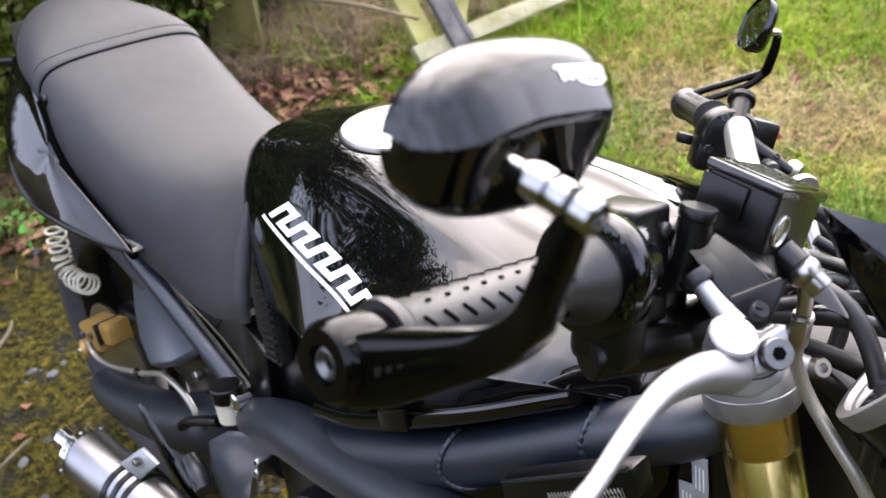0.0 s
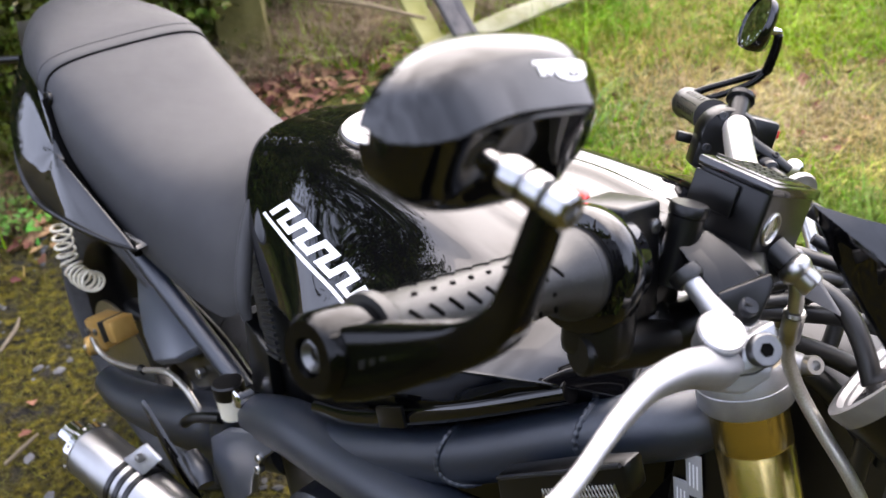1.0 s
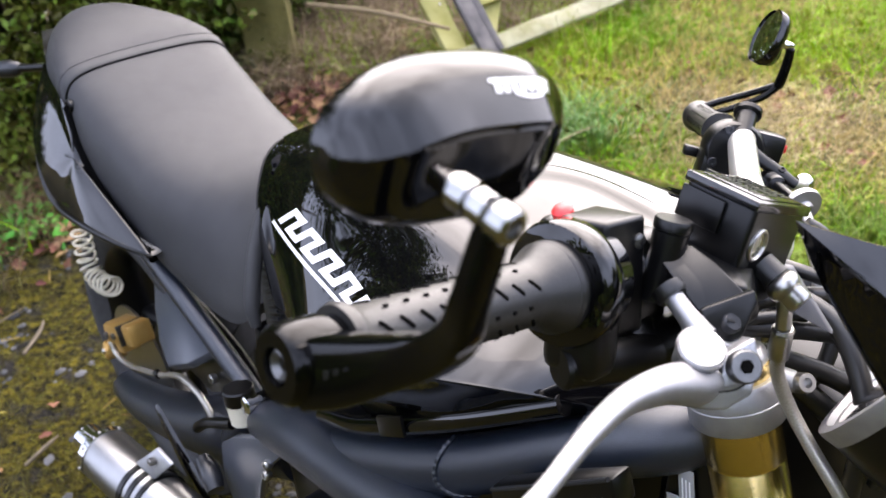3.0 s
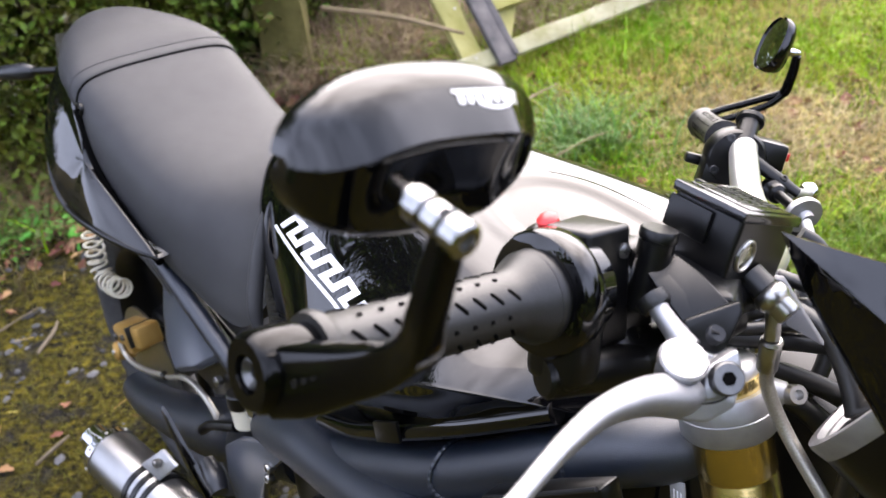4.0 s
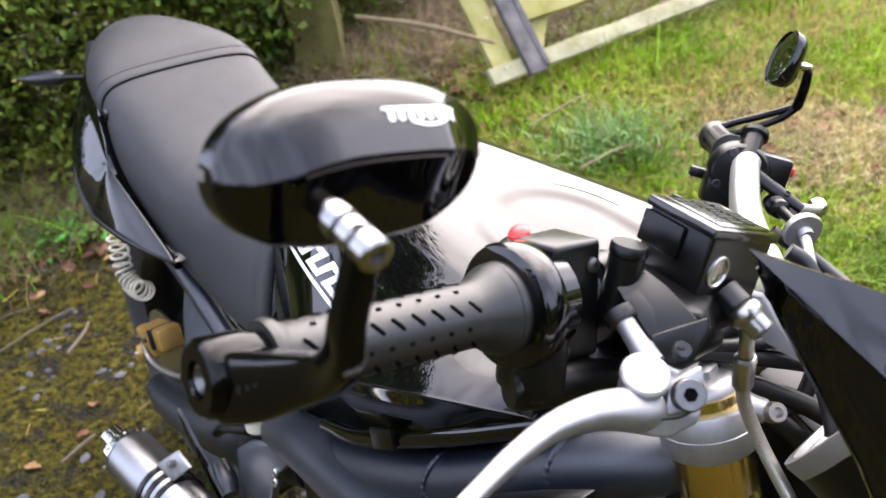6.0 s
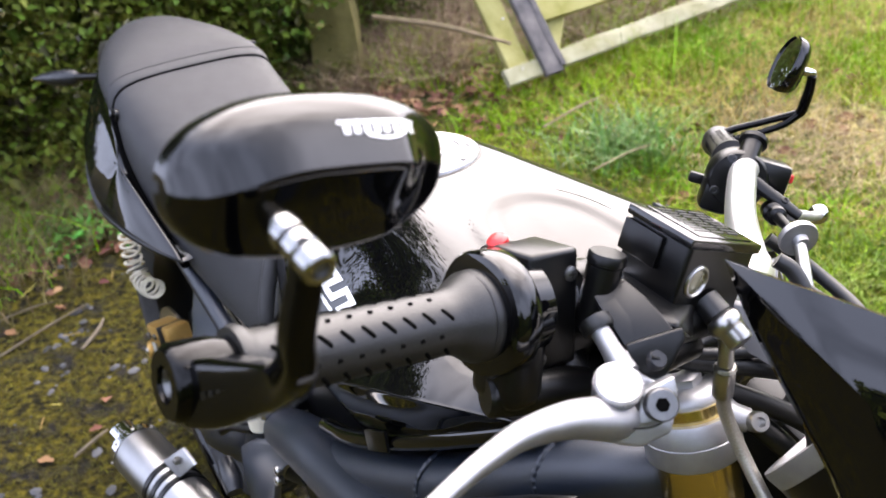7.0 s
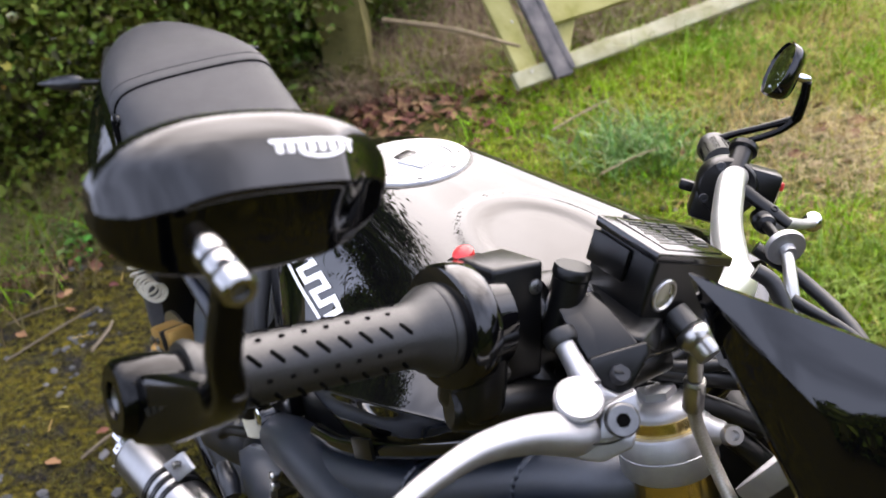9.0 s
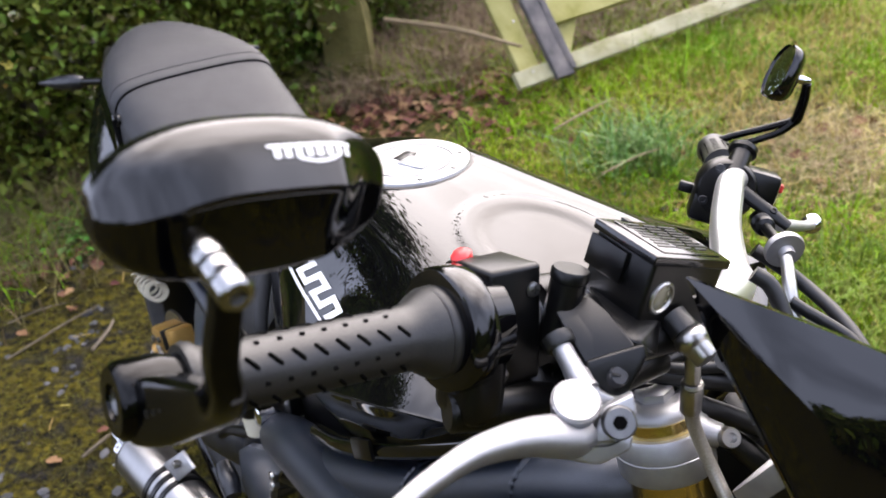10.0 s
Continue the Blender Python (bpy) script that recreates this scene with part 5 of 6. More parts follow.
# intake scoop below the frame spar and stickers on the radiator shroud
scoop = part("intake_scoop", plate([(x, -0.20, z) for x, z in ((0.4823, 0.7908), (0.5454, 0.8422), (0.5925, 0.8780), (0.600, 0.8553), (0.56, 0.800), (0.4893, 0.755))], (0, 0.02, 0), 0.004), PLASTIC, bike, "black plastic intake scoop with a silver mesh")
part("scoop_rim", sweep([(0.486, -0.2005, 0.791), (0.5454, -0.2015, 0.8395), (0.590, -0.2005, 0.876)], 0.0018, 8), GREYPL, scoop)
for k in range(22):
    for lean in (-0.09, 0.09):
        f = 0.04 + 0.92 * k / 21
        a = V((0.5262, -0.2008, 0.8090)).lerp(V((0.5900, -0.2008, 0.8600)), f)
        b = V((0.5340, -0.2008, 0.7880)).lerp(V((0.5980, -0.2008, 0.8400)), min(1.0, max(0.0, f + lean)))
        part("mesh_bar", sweep([a, b], 0.0006, 5, 1), STEEL, scoop)
shroud = part("radiator_shroud", plate([(0.585, -0.125, 0.85), (0.625, -0.12, 0.85), (0.64, -0.12, 0.70), (0.58, -0.125, 0.70)], (0, 0.03, 0), 0.004), PLASTIC, bike)
for c in ((0.603, -0.1265, 0.823), (0.5965, -0.1265, 0.795)):
    st = part("sticker", block(c, (0.012, 0, 0.003), (0, 0.0012, 0), (-0.006, 0, 0.036), 0.0002), material("grey_label", (0.3, 0.3, 0.3), 0.5, second=(0.34, 0.34, 0.34)), shroud, "grey label with printed lines")
    for k in range(3):
        part("printed_line", block(V(c) + V((-0.003 + 0.003 * k, -0.0008, 0.0)), (0.001, 0, 0.0002), (0, 0.0004, 0), (-0.003, 0, 0.02), 0), WHITE, st)

part("headstock_cover", hull([(x, y, z) for x in (0.60, 0.70) for y in (-0.035, 0.05) for z in (0.70 if x < 0.65 else 0.74, 0.90 if x < 0.65 else 0.86)], 0.008), CABLE, bike, "black cover over the steering head")
rad = part("radiator", block((0.60, 0.03, 0.62), (0.03, 0.02, 0.008), (-0.03, 0.34, 0), (-0.07, 0, 0.30), 0.006), INLAY, bike, "black radiator behind the forks")
for k in range(9):
    part("fin_row", sweep([(0.636 - 0.0075 * k, -0.125, 0.50 + 0.031 * k), (0.606 - 0.0075 * k, 0.18, 0.50 + 0.031 * k)], 0.0022, 6, 1), GREYPL, rad)
FC, FA = V((0.80, 0.10, 0.30)), V((-math.sin(radians(STEER)), math.cos(radians(STEER)), 0))
FF = V((math.cos(radians(STEER)), math.sin(radians(STEER)), 0))
arc = []
for k in range(25):
    a = radians(20 + 140 * k / 24)
    d = FF * math.cos(a) + V((0, 0, 1)) * math.sin(a)
    arc.append([FC + d * (0.318 - 0.02 * abs(s) ** 2) + FA * (0.07 * s) for s in (-1, -0.7, -0.35, 0, 0.35, 0.7, 1)] + [FC + d * (0.312 - 0.02 * abs(s) ** 2) + FA * (0.068 * s) for s in (1, 0.7, 0.35, 0, -0.35, -0.7, -1)])
part("front_mudguard", loft(arc), PAINT, bike, "gloss black front mudguard")

# ---- exhaust ----
EX0, EX1 = V((-0.3414, -0.2682, 0.3411)), V((-0.085, -0.243, 0.338))
exd = (EX1 - EX0).normalized()
ex = part("silencer", lathe(EX0, exd, [(0.045, 0.0), (0.045, 0.036), (0.048, 0.041), (0.30, 0.042), (0.32, 0.03)], 48), TITAN, bike, "brushed metal exhaust silencer")
part("end_band", lathe(EX0, exd, [(0.044, 0.036), (0.044, 0.0425), (0.058, 0.0428), (0.058, 0.041)], 48), CHROME, ex)
part("tail_pipe", lathe(EX0, exd, [(0.03, 0.0), (-0.002, 0.018), (-0.006, 0.019), (-0.006, 0.0215), (0.05, 0.0215)], 36), CHROME, ex, "bright tail pipe")
for k in range(8):
    a = 2 * math.pi * k / 8
    u = exd.orthogonal().normalized()
    w = exd.cross(u)
    part("rivet", lathe(EX0 + exd * 0.051 + (u * math.cos(a) + w * math.sin(a)) * 0.0425, u * math.cos(a) + w * math.sin(a), [(0, 0.003), (0.0015, 0.0025), (0.002, 0.001)], 8), STEEL, ex)
for s in (0.155, 0.175, 0.195):
    part("strap", lathe(EX0, exd, [(s, 0.0415), (s, 0.0436), (s + 0.009, 0.0436), (s + 0.009, 0.0415)], 48), PLASTIC, ex, "black silencer strap")
part("strap_lug", plate([EX0 + exd * 0.15 + V((0, 0.0, 0.043)), EX0 + exd * 0.20 + V((0, 0.0, 0.043)), EX0 + exd * 0.205 + V((0.02, 0.02, 0.075)), EX0 + exd * 0.185 + V((0.0, 0.02, 0.08))], (0, 0.006, 0), 0.002), ALU, ex, "aluminium strap bracket")
bolt(ex, EX0 + exd * 0.185 + V((0.005, 0.008, 0.066)), (0, -1, 0.2), 0.006, 0.005, STEEL)
part("exhaust_link", sweep([EX0 + exd * 0.31, (0.05, -0.20, 0.32), (0.12, -0.15, 0.26)], [0.028, 0.026, 0.026], 18), STEEL, bike, "steel exhaust link pipe")


# ---- fence pieces ----
def beam(name, a, b, w, t, mat, up=(0, 0, 1), rough=0.004, n=10):
    """A weathered board from a to b, w wide across, t thick along up, with uneven edges."""
    a, b = V(a), V(b)
    d = (b - a).normalized()
    q = V(up)
    q = (q - d * q.dot(d)).normalized()
    s = d.cross(q)
    rings = []
    for i in range(n + 1):
        c = a.lerp(b, i / n)
        j = [noise.noise(c * 9 + V((k * 7.3, 0, 0))) * rough for k in range(8)]
        e = 0.004
        rings.append([c + s * (x * (w / 2 + j[k])) + q * (y * (t / 2 + j[k] * 0.5)) + s * ex + q * ey
                      for k, (x, y, ex, ey) in enumerate(((-1, -1, e, 0), (-1, -1, 0, e), (-1, 1, 0, -e), (-1, 1, e, 0), (1, 1, -e, 0), (1, 1, 0, -e), (1, -1, 0, e), (1, -1, -e, 0)))])
    return finish(name, loft(rings), mat, 35)


tagged(beam("fence_post", (-0.665, 3.42, -0.2), (-0.68, 3.47, 1.35), 0.17, 0.15, POST, (0.1, -1, 0), 0.012, 16), "mossy old wooden fence post beside the hedge", "fence post")

GP = V((0.015, 2.985, 0.2))
G1 = V((0.80, 0.594, 0.02)).normalized()
G2 = (V((-0.594, 0.804, 0)) * math.cos(radians(50)) + V((0, 0, 1)) * math.sin(radians(50))).normalized()
G3 = G1.cross(G2)
G3 = G3 if G3.y < 0 else -G3
gate = tagged(new("broken_gate"), "broken mossy wooden gate leaning in the grass", "gate")


def gate_board(name, u0, v0, u1, v1, wide, out, mat, label=""):
    ob = beam(name, GP + G1 * u0 + G2 * v0 + G3 * out, GP + G1 * u1 + G2 * v1 + G3 * out, wide, 0.024, mat, G3, 0.005, 14)
    ob.parent = gate
    return tagged(ob, label)


gate_board("upright", 0.041, 0.035, 0.028, 1.25, 0.082, 0.0, WOOD, "yellow-green mossy upright board")
gate_board("upright", 0.137, -0.03, 0.118, 1.15, 0.068, 0.03, GREYWOOD, "split grey weathered board")
gate_board("upright", 0.175, -0.015, 0.150, 0.62, 0.022, 0.034, GREYWOOD, "splinter of a grey weathered board")
gate_board("bottom_rail", -0.025, 0.010, 1.75, 0.03, 0.058, 0.012, LICHEN, "lichen-covered bottom rail")
gate_board("middle_rail", 0.165, 0.20, 1.7, 0.185, 0.09, -0.012, WOOD, "mossy rail")
gate_board("brace", 0.185, 0.045, 0.36, 0.30, 0.065, -0.034, WOOD, "mossy diagonal brace")
for u, v in ((0.04, 0.022), (0.05, 0.2)):
    nail = finish("nail", lathe(GP + G1 * u + G2 * v + G3 * 0.026, G3, [(-0.004, 0.004), (0.001, 0.004), (0.002, 0.002)], 8), STEEL)
    nail.parent = gate


# ---- scattered growth ----
RNG = np.random.default_rng(7)


def hts(p):
    return np.array([ground_height(x, y) for x, y in p])


def blades(name, mat, xy, height, width, lean=0.5, seg=3):
    """One mesh of thin bent blades standing at the places xy."""
    n = len(xy)
    z = hts(xy)
    h = height * RNG.uniform(0.5, 1.25, n)
    a = RNG.uniform(0, 2 * np.pi, n)
    b = RNG.uniform(0, 2 * np.pi, n)
    ln = h * RNG.uniform(0.1, lean * 1.6, n)
    w = width * RNG.uniform(0.6, 1.3, n)
    cols = []
    for i in range(seg + 1):
        f = i / seg
        cx = xy[:, 0] + np.cos(b) * ln * f ** 2
        cy = xy[:, 1] + np.sin(b) * ln * f ** 2
        cz = z - 0.004 + h * f * (1 - 0.25 * f * np.minimum(1, ln / h))
        ww = w * (1 - 0.92 * f)
        cols.append(np.stack([cx - np.cos(a) * ww, cy - np.sin(a) * ww, cz], 1))
        cols.append(np.stack([cx + np.cos(a) * ww, cy + np.sin(a) * ww, cz], 1))
    verts = np.stack(cols, 1).reshape(-1, 3)
    m = 2 * (seg + 1)
    base = (np.arange(n) * m)[:, None, None]
    quad = np.array([[2 * i, 2 * i + 1, 2 * i + 3, 2 * i + 2] for i in range(seg)])[None]
    faces = (base + quad).reshape(-1, 4)
    return raw(name, verts.tolist(), faces.tolist(), mat, True)


def leaves(name, mat, p, size, normal=None, spread=1.0, shape=0):
    """One mesh of small folded leaves at the places p (n x 3); size one value or one per leaf."""
    n = len(p)
    d = RNG.normal(size=(n, 3)) * spread
    if normal is not None:
        d = d + np.asarray(normal)
    d /= np.linalg.norm(d, axis=1)[:, None]
    r = RNG.normal(size=(n, 3))
    u = np.cross(d, r)
    u /= np.linalg.norm(u, axis=1)[:, None]
    v = np.cross(d, u)
    s = (size * RNG.uniform(0.6, 1.3, n))[:, None]
    out = ((0, -1.0, 0), (0.45, -0.45, 0.18), (0.62, 0.1, 0.22), (0.30, 0.35, 0.1), (0.32, 0.75, 0.12), (0, 1.0, -0.1), (-0.32, 0.75, 0.12), (-0.30, 0.35, 0.1), (-0.62, 0.1, 0.22), (-0.45, -0.45, 0.18))
    verts = np.stack([p + s * 0.5 * (x * u + y * v + z * d) for x, y, z in out], 1).reshape(-1, 3)
    base = (np.arange(n) * len(out))[:, None]
    f1 = (base + np.array([[0, 1, 2, 3, 4, 5]])).tolist()
    f2 = (base + np.array([[5, 6, 7, 8, 9, 0]])).tolist()
    return raw(name, verts.tolist(), f1 + f2, mat, True)


def scatter(n, x0, x1, y0, y1, keep=None):
    p = np.stack([RNG.uniform(x0, x1, n), RNG.uniform(y0, y1, n)], 1)
    if keep is not None:
        p = p[np.array([keep(x, y) for x, y in p], bool)]
    return p


def patch(x, y, s=2.2, o=0.0):
    return noise.noise(V((x * s, y * s, o)))


def verge(x, y):
    edge = 1.65 + 0.55 * step(0.9, -0.6, x) + 0.18 * patch(x, y, 2.0, 5.0)
    return y > edge and x > -0.75 + 0.25 * patch(x, y, 3, 9)


def lawn(x, y):
    if not verge(x, y):
        return False
    litter = step(0.1, -0.25, x) * step(2.6, 2.9, y)
    bare = step(0.50, 0.72, x) * (1 - step(1.35, 1.7, x)) * step(2.3, 2.45, y) * (1 - step(2.75, 2.95, y))
    return RNG.uniform() > 0.88 * litter + 0.8 * bare + 0.62 * step(-0.02, 0.3, patch(x, y, 1.5, 2.0))


tagged(blades("lawn_grass", GRASS, scatter(150000, -0.9, 3.6, 1.3, 5.6, lawn), 0.058, 0.0026, 1.2), "bright green rough verge grass", "grass", kind="stuff")
tagged(blades("far_grass", GRASS, np.concatenate([scatter(30000, -1.0, 9.0, 5.3, 13.0), scatter(16000, 3.0, 9.0, -1.0, 5.5)]), 0.09, 0.005, 0.7, 2), "rough green grass further off", "grass", kind="stuff")
tagged(blades("verge_straw", STRAW, scatter(85000, -0.9, 3.2, 1.5, 5.0, lambda x, y: verge(x, y) and not (x < 0.0 and y > 2.75) and RNG.uniform() < 0.30 + 0.6 * step(-0.1, 0.3, patch(x, y, 1.5, 2.0))), 0.062, 0.0017, 1.7), "dry straw lying among the grass", "dry grass", kind="stuff")
t0 = RNG.normal(size=(480, 2)) * np.array([0.08, 0.07]) + np.array([0.35, 2.62])
tagged(blades("grass_tuft", material("tuft_green", (0.06, 0.15, 0.02), 0.5, second=(0.13, 0.24, 0.05), scale=6, per_piece=0.4), t0, 0.13, 0.0034, 1.1, 4), "thick dark green grass tuft in the verge", "grass tuft", kind="stuff")
t1 = scatter(5000, 0.7, 1.7, 1.5, 2.2)
tagged(blades("edge_grass", material("edge_green", (0.07, 0.14, 0.012), 0.5, second=(0.19, 0.25, 0.035), scale=4, per_piece=0.5, spec=0.2), t1, 0.11, 0.003, 0.9, 4), "long green grass beside the drive", "grass", kind="stuff")
t2 = RNG.normal(size=(2600, 2)) * np.array([0.22, 0.20]) + np.array([-1.62, 2.42])
# this straw's colour is darkened to carry the shade of the hedge
tagged(blades("dry_tussock", material("shaded_straw", (0.10, 0.075, 0.03), 0.8, second=(0.20, 0.15, 0.065), scale=3, per_piece=0.5), t2, 0.17, 0.0020, 1.2, 4), "tall dry grass tussock at the hedge foot", "dry grass", kind="stuff")
t3 = RNG.normal(size=(700, 2)) * np.array([0.16, 0.14]) + np.array([-1.62, 2.36])
tagged(blades("green_tussock", GRASS, t3, 0.15, 0.0028, 1.0, 4), "green grass tussock beside the mossy drive", "grass tuft", kind="stuff")
t4 = scatter(11000, -0.75, 0.9, 3.05, 4.6, lambda x, y: y > 3.15 + 0.55 * max(0, x) and patch(x, y, 5.0, 8.0) > -0.1)
t6 = RNG.normal(size=(3600, 2)) * np.array([0.28, 0.13]) + np.array([0.95, 2.62])
tagged(blades("trodden_straw", material("pale_straw", (0.22, 0.16, 0.075), 0.8, second=(0.38, 0.29, 0.15), scale=4, per_piece=0.5), t6, 0.04, 0.0020, 2.2, 3), "trodden pale straw and bare earth beside the tuft", "dry grass", kind="stuff")
t5 = scatter(5000, -0.75, 1.2, 3.0, 4.6, lambda x, y: patch(x, y, 4.0, 12.0) > 0.12)
tagged(blades("bank_grass", GRASS, t5, 0.15, 0.0026, 1.2, 4), "green grass growing through the dead stalks", "grass", kind="stuff")
tagged(blades("bank_straw", material("brown_straw", (0.13, 0.085, 0.05), 0.8, second=(0.23, 0.16, 0.09), scale=3, per_piece=0.5), t4, 0.20, 0.0024, 1.8, 4), "brown dead grass behind the broken gate", "dry grass", kind="stuff")
moss_xy = scatter(110000, -2.0, -0.15, 1.05, 2.75, lambda x, y: patch(x, y, 9.0, 1.0) + 0.5 * patch(x, y, 24.0, 3.0) > -0.12)
tagged(blades("moss", material("moss_tips", (0.040, 0.033, 0.002), 0.8, second=(0.135, 0.108, 0.006), scale=11, per_piece=0.6), moss_xy, 0.014, 0.0017, 1.0, 2), "yellow-green moss on the gravel", "moss", kind="stuff")


# ---- fallen leaves, stones and twigs ----
def floor_points(xy, up=0.008):
    return np.concatenate([xy, (hts(xy) + up)[:, None]], 1)


lx = np.concatenate([RNG.normal(size=(650, 2)) * np.array([0.34, 0.24]) + np.array([-0.40, 3.12]), RNG.normal(size=(90, 2)) * np.array([0.2, 0.2]) + np.array([-1.15, 2.75]), scatter(34, -1.9, -0.3, 1.0, 2.7), RNG.normal(size=(80, 2)) * np.array([0.25, 0.2]) + np.array([-1.35, 2.45]), scatter(150, -0.5, 1.9, 1.8, 3.6), RNG.normal(size=(30, 2)) * np.array([0.22, 0.12]) + np.array([0.95, 2.6])])
lx = np.concatenate([lx, RNG.normal(size=(190, 2)) * np.array([0.17, 0.16]) + np.array([-1.38, 2.60]), RNG.normal(size=(24, 2)) * np.array([0.10, 0.09]) + np.array([-1.14, 2.36])])
tagged(leaves("fallen_leaves", LITTER, floor_points(lx, 0.010), 0.045, (0, 0, 1.6), 0.7), "brown and pink fallen leaves on the earth", "fallen leaves", kind="stuff")

wx = np.concatenate([RNG.normal(size=(420, 2)) * np.array([0.10, 0.07]) + np.array([-1.30, 2.42]), RNG.normal(size=(300, 2)) * np.array([0.16, 0.08]) + np.array([-1.62, 2.50])])
wp = np.concatenate([wx, (hts(wx) + RNG.uniform(0.006, 0.055, len(wx)))[:, None]], 1)
tagged(leaves("weeds", material("weed_green", (0.045, 0.15, 0.012), 0.5, second=(0.10, 0.24, 0.03), scale=8, per_piece=0.5, spec=0.3), wp, 0.026, (0, 0, 1.2), 0.7), "small bright green weeds at the edge of the drive", "weeds", kind="stuff")


def stones(name, xy, size, label):
    verts, faces = [], []
    ico = [(math.cos(a) * math.cos(b), math.sin(a) * math.cos(b), math.sin(b)) for b in (-0.6, 0.6) for a in [k * math.pi / 3 + (b > 0) * 0.5 for k in range(6)]] + [(0, 0, 1.0)]
    for x, y in xy:
        s = size * RNG.uniform(0.5, 1.6)
        sx, sy, sz = RNG.uniform(0.7, 1.3), RNG.uniform(0.7, 1.3), RNG.uniform(0.35, 0.7)
        r = RNG.uniform(0, 6.28)
        b = len(verts)
        z = ground_height(x, y)
        for vx, vy, vz in ico:
            j = RNG.uniform(0.8, 1.2)
            px, py = vx * sx * s * j, vy * sy * s * j
            verts.append((x + px * math.cos(r) - py * math.sin(r), y + px * math.sin(r) + py * math.cos(r), z + vz * sz * s * j * 0.8))
        faces += [(b + k, b + (k + 1) % 6, b + 6 + (k + 1) % 6, b + 6 + k) for k in range(6)] + [(b + 6 + k, b + 6 + (k + 1) % 6, b + 12) for k in range(6)]
    return tagged(raw(name, verts, faces, STONE), label, "gravel", kind="stuff")


stones("gravel", scatter(2400, -2.0, 0.6, 0.6, 2.5, lambda x, y: patch(x, y, 9.0, 1.0) < -0.15), 0.009, "grey gravel stones between the moss")


stones("slate_chips", scatter(210, -2.0, 0.2, 0.9, 2.3, lambda x, y: patch(x, y, 5.0, 21.0) > 0.05), 0.012, "flat blue-grey slate chips pressed into the moss")


def twig(a, b, r, label, mat=None):
    a, b = V(a), V(b)
    m = a.lerp(b, 0.5) + V((0.012, 0.01, 0.006))
    return tagged(finish("twig", sweep([a, m, b], [r, r * 1.1, r * 0.6], 8), mat or BRANCH), label, "twig", "twigs on the drive")


DRY_WOOD = material("dry_wood", (0.17, 0.125, 0.065), 0.8, second=(0.25, 0.19, 0.11), scale=30)
twig((-1.02, 1.885, 0.012), (-1.02, 2.01, 0.014), 0.0045, "short pale broken twig lying on the moss")
twig((-1.24, 1.85, 0.012), (-1.10, 2.075, 0.014), 0.0028, "long thin brown twig lying on the moss")
twig((-1.33, 2.0, 0.012), (-1.2, 2.09, 0.014), 0.0022, "thin brown twig lying beside the tussock")
twig((-0.86, 1.52, 0.012), (-0.82, 1.60, 0.014), 0.004, "small pale twig lying on wet gravel")
twig((-0.47, 3.25, 0.36), (0.02, 2.98, 0.33), 0.009, "pale bare branch lying beside the gate", DRY_WOOD)
twig((0.12, 2.72, 0.16), (0.30, 2.86, 0.19), 0.0035, "crooked pale twig lying in the grass", DRY_WOOD)
twig((0.26, 2.47, 0.14), (0.42, 2.55, 0.17), 0.0032, "pale stick lying across the grass tuft", DRY_WOOD)

chips = scatter(70, -1.9, -0.2, 1.0, 2.6)
ca = RNG.uniform(0, 6.28, len(chips))
cl = RNG.uniform(0.008, 0.03, len(chips))
cv, cf = [], []
for (x, y), a, l in zip(chips, ca, cl):
    z = ground_height(x, y) + 0.007
    d, s = V((math.cos(a), math.sin(a), 0)), V((-math.sin(a), math.cos(a), 0)) * 0.0016
    k = len(cv)
    for e in (-1, 1):
        for o in (-s, V((0, 0, 0.002)), s):
            cv.append(tuple(V((x, y, z)) + d * l * e + o))
    cf += [(k, k + 1, k + 4, k + 3), (k + 1, k + 2, k + 5, k + 4), (k, k + 3, k + 5, k + 2)]
tagged(raw("wood_chips", cv, cf, STRAW), "pale broken twig bits on the mossy drive", "twig bits", kind="stuff")

# ---- hedge ----
HEDGE_LINE = ((-5.0, 3.9), (-3.4, 3.1), (-2.4, 2.75), (-1.7, 2.9), (-1.15, 3.4), (-0.85, 3.95), (-0.6, 5.2))


def hedge_at(f):
    c = spline(HEDGE_LINE, 8)
    k = min(len(c) - 1.001, f * (len(c) - 1))
    i = int(k)
    p = c[i] + (c[i + 1] - c[i]) * (k - i)
    d = c[i + 1] - c[i]
    d = d / np.linalg.norm(d)
    return p, np.array([d[1], -d[0]])


def hedge_top(f):
    return 1.5 + 2.1 * step(0.36, 0.5, f) + 0.15 * math.sin(f * 9) + 0.5 * noise.noise(V((f * 14, 0, 0))) - 1.9 * step(0.60, 0.9, f)


def hedge_cloud(n, depth0, depth1, z0, z1, clump, per):
    pts = []
    for _ in range(n):
        f = RNG.uniform(0.0, 1.0)
        top = hedge_top(f)
        z = RNG.uniform(z0, min(z1, top)) if z0 < top else top
        p, o = hedge_at(f)
        bul = 0.55 * math.sin(math.pi * min(1.0, max(0.05, z / top)) ** 0.7) + 0.16 * noise.noise(V((f * 30, z * 2.5, 1)))
        dd = RNG.uniform(depth0, depth1)
        q = np.array([*(p + o * (bul - dd)), z])
        pts.append(q + RNG.normal(size=(per, 3)) * clump)
    return np.concatenate(pts)


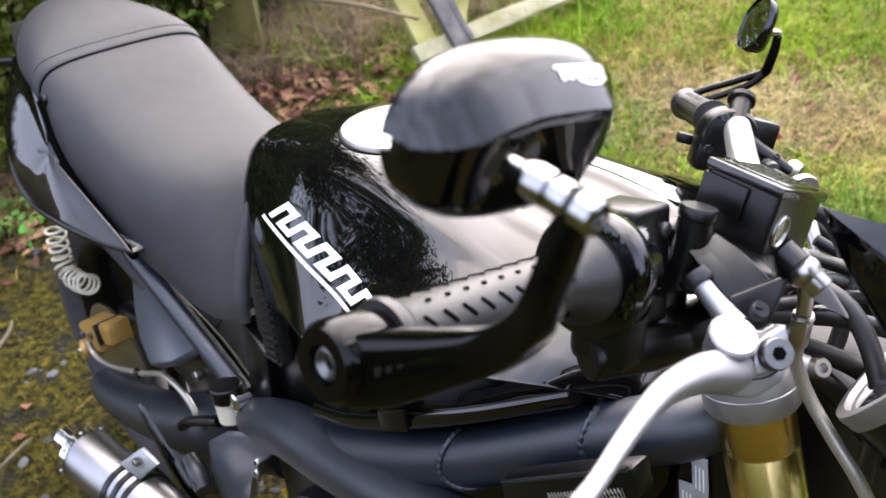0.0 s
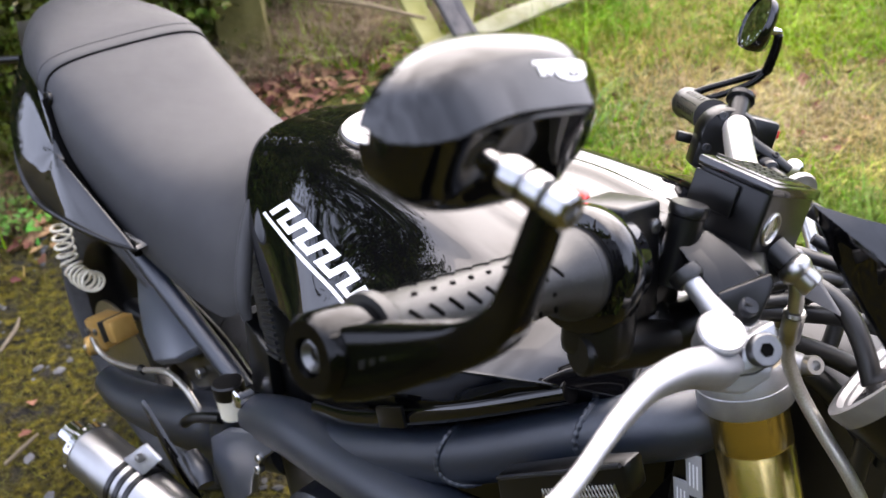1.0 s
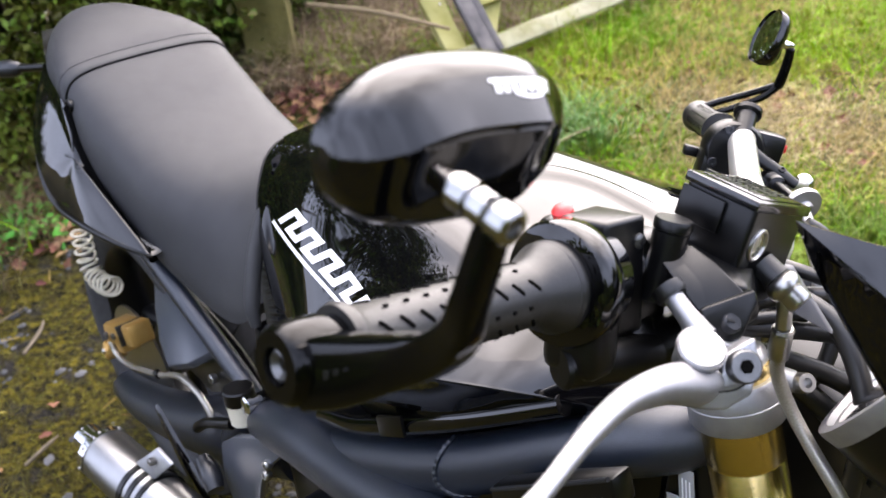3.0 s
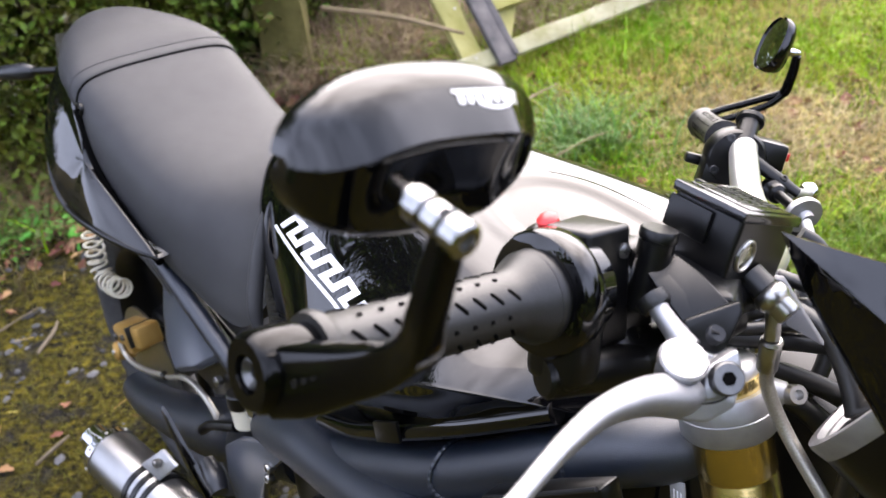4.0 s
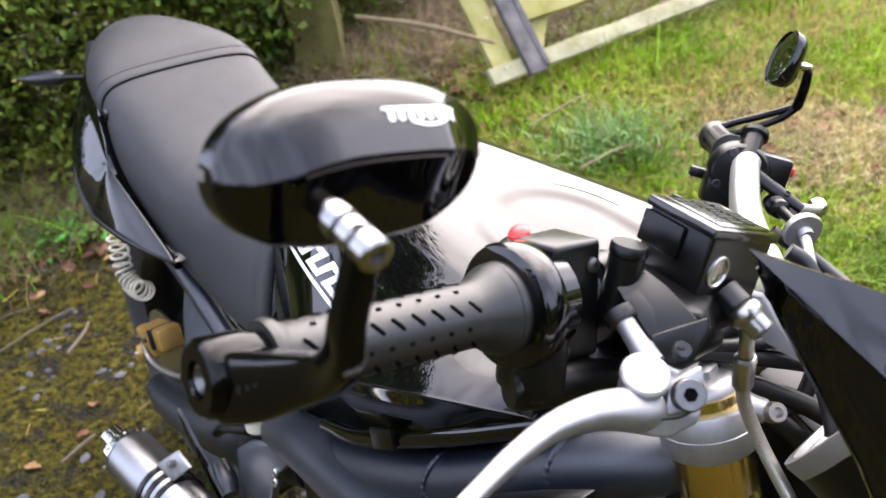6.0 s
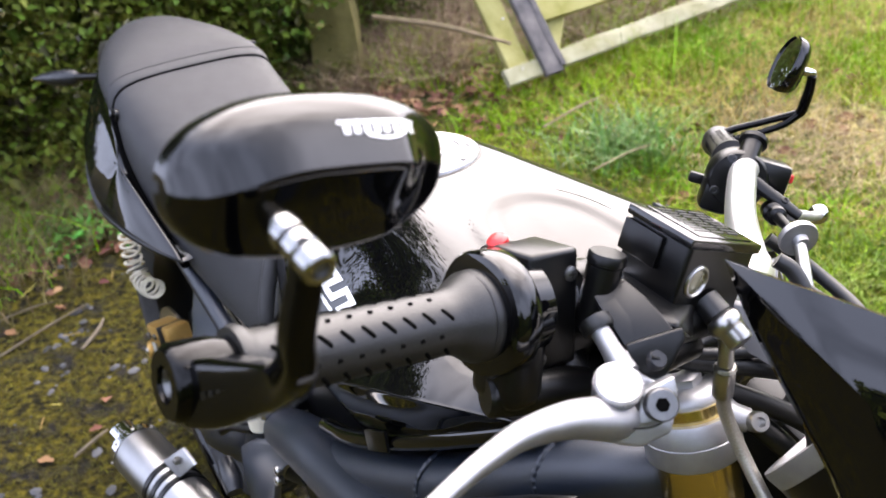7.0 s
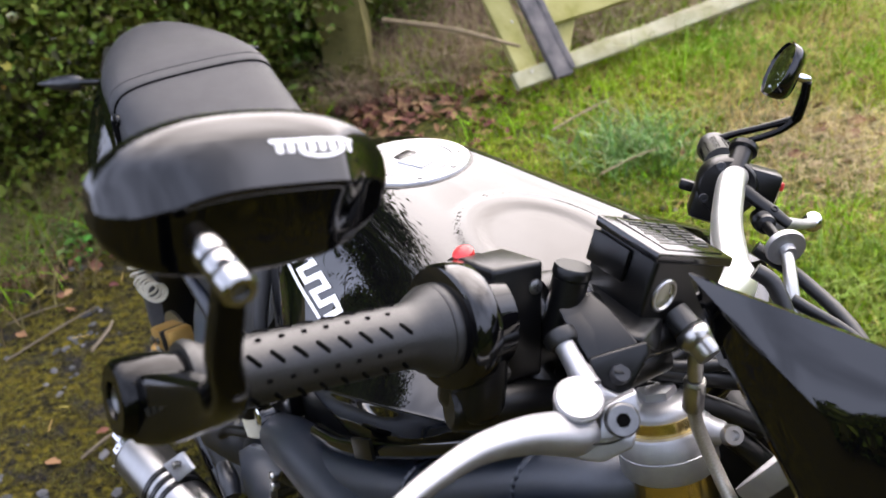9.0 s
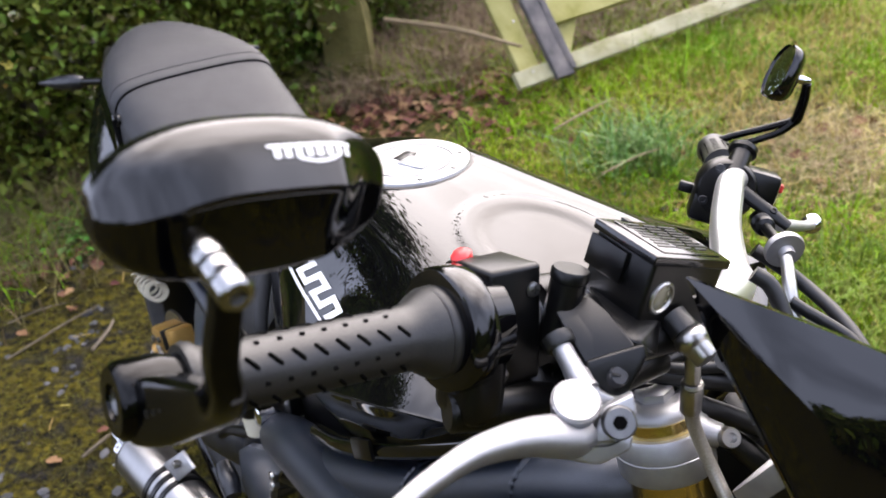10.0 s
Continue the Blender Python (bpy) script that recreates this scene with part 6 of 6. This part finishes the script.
hedge = tagged(new("hedge"), "tall dense green hawthorn hedge with yellowing leaves", "hedge")
for nm, mat_, pts, sz in (("foliage", LEAF, hedge_cloud(2100, 0.0, 0.25, 0.02, 1.7, 0.046, 28), 0.030),
                          ("upper_foliage", LEAF, hedge_cloud(900, 0.0, 0.5, 1.3, 4.0, 0.12, 18), 0.06),
                          ("inner_foliage", LEAF, hedge_cloud(2200, 0.40, 0.9, 0.05, 5.0, 0.12, 9), 0.10)):
    ob = leaves(nm, mat_, pts, sz, (0, -0.35, 0.7), 0.8)
    ob.parent = hedge
    tagged(ob, kind="stuff")
foot = []
for _ in range(420):
    p, o = hedge_at(RNG.uniform(0.2, 0.75))
    foot.append(np.array([*(p + o * RNG.uniform(0.0, 0.42)), RNG.uniform(0.02, 0.16)]) + RNG.normal(size=(9, 3)) * np.array([0.06, 0.06, 0.03]))
ob = leaves("undergrowth", LEAF, np.concatenate(foot), 0.04, (0, -0.3, 0.9), 0.8)
ob.parent = hedge
tagged(ob, kind="stuff")
for k in range(46):
    f = RNG.uniform(0.05, 0.98)
    p, o = hedge_at(f)
    b = V((*(p - o * RNG.uniform(0.1, 0.4)), 0))
    t = V((*(p + o * RNG.uniform(-0.2, 0.45) + RNG.normal(size=2) * 0.15), hedge_top(f) * RNG.uniform(0.5, 0.95)))
    ob = finish("stem", sweep([b, b.lerp(t, 0.4) + V((RNG.normal() * 0.08, RNG.normal() * 0.08, 0)), t], [0.022, 0.014, 0.004], 7, 4), BRANCH)
    ob.parent = hedge
# sprays that droop over the post
drp = []
for k in range(60):
    q = np.array([RNG.uniform(-1.05, -0.66), RNG.uniform(3.18, 3.35), RNG.uniform(0.35, 1.1)])
    drp.append(q + RNG.normal(size=(14, 3)) * 0.045)
ob = leaves("drooping_spray", LEAF, np.concatenate(drp), 0.036, (0, -0.5, 0.6), 0.8)
ob.parent = hedge
tagged(ob, kind="stuff")
yl = hedge_cloud(90, 0.0, 0.12, 0.5, 1.8, 0.05, 9)
ob = leaves("yellow_leaves", material("yellow_leaf", (0.30, 0.24, 0.03), 0.5, second=(0.38, 0.26, 0.05), per_piece=0.4), yl, 0.035, (0, -0.4, 0.6), 0.8)
ob.parent = hedge
tagged(ob, kind="stuff")

# ---- tree beyond the hedge ----
tree = tagged(new("tree"), "tall broad-leaved tree overhanging the hedge", "tree")
TREE_O, TREE_C, TREE_R = V((-6.8, 5.5, 0)), V((-6.6, 5.3, 5.0)), V((3.5, 3.5, 2.6))
ob = finish("trunk", sweep([TREE_O, TREE_O + V((0.1, 0.05, 1.6)), TREE_O + V((0.0, -0.1, 3.4)), TREE_O + V((0.15, 0.0, 5.8))], [0.26, 0.20, 0.15, 0.05], 12, 5), BRANCH)
ob.parent = tree
sprays = []
for k in range(360):
    d = V(RNG.normal(size=3)).normalized()
    tip = TREE_C + V((d.x * TREE_R.x, d.y * TREE_R.y, d.z * TREE_R.z)) * RNG.uniform(0.55, 1.06) * (1 + 0.25 * noise.noise(d * 2.2))
    root = TREE_O + V((0, 0, RNG.uniform(1.9, 4.6)))
    if k < 34:
        ob = finish("limb", sweep([root, root.lerp(tip, 0.5) + V((0, 0, 0.25)), tip], [0.07, 0.035, 0.008], 7, 4), BRANCH)
        ob.parent = tree
    # leaves hang along the last stretch of each branch
    out = (tip - root).normalized()
    for q in range(6):
        c = tip - out * 0.28 * q + V((0, 0, -0.05 * (5 - q)))
        sprays.append(np.array(c) + RNG.normal(size=(15, 3)) * np.array([0.17, 0.17, 0.13]))
ob = leaves("crown", LEAF, np.concatenate(sprays), 0.125, (0, 0, 0.6), 0.8)
ob.parent = tree
tagged(ob, kind="stuff")

# ---- hedgerow behind the camera, closing the place ----
back = tagged(new("far_hedgerow"), "dark leafy hedgerow across the lane", "hedge")
pts = []
for _ in range(3600):
    a = RNG.uniform(math.radians(192), math.radians(372))
    r = 5.0 + 0.6 * RNG.normal() * 0.5
    zz = RNG.uniform(0.0, (2.7 + 0.6 * math.sin(a * 5) + 0.4 * math.sin(a * 13)) * (1 - 0.5 * step(5.2, 6.0, a)) * (0.62 + 0.38 * step(3.9, 4.5, a)))
    pts.append(np.array([0.2 + r * math.cos(a), 0.4 + r * math.sin(a), zz]) + RNG.normal(size=(9, 3)) * 0.22)
ob = leaves("foliage", LEAF, np.concatenate(pts), 0.30)
ob.parent = back
tagged(ob, kind="stuff")
for k in range(24):
    a = math.radians(194 + 7.6 * k)
    b = V((0.2 + 5.2 * math.cos(a), 0.4 + 5.2 * math.sin(a), 0))
    ob = finish("stem", sweep([b, b + V((0.1, 0.05, 1.5)), b + V((0.0, 0.1, 3.0))], [0.06, 0.045, 0.01], 7, 3), BRANCH)
    ob.parent = back
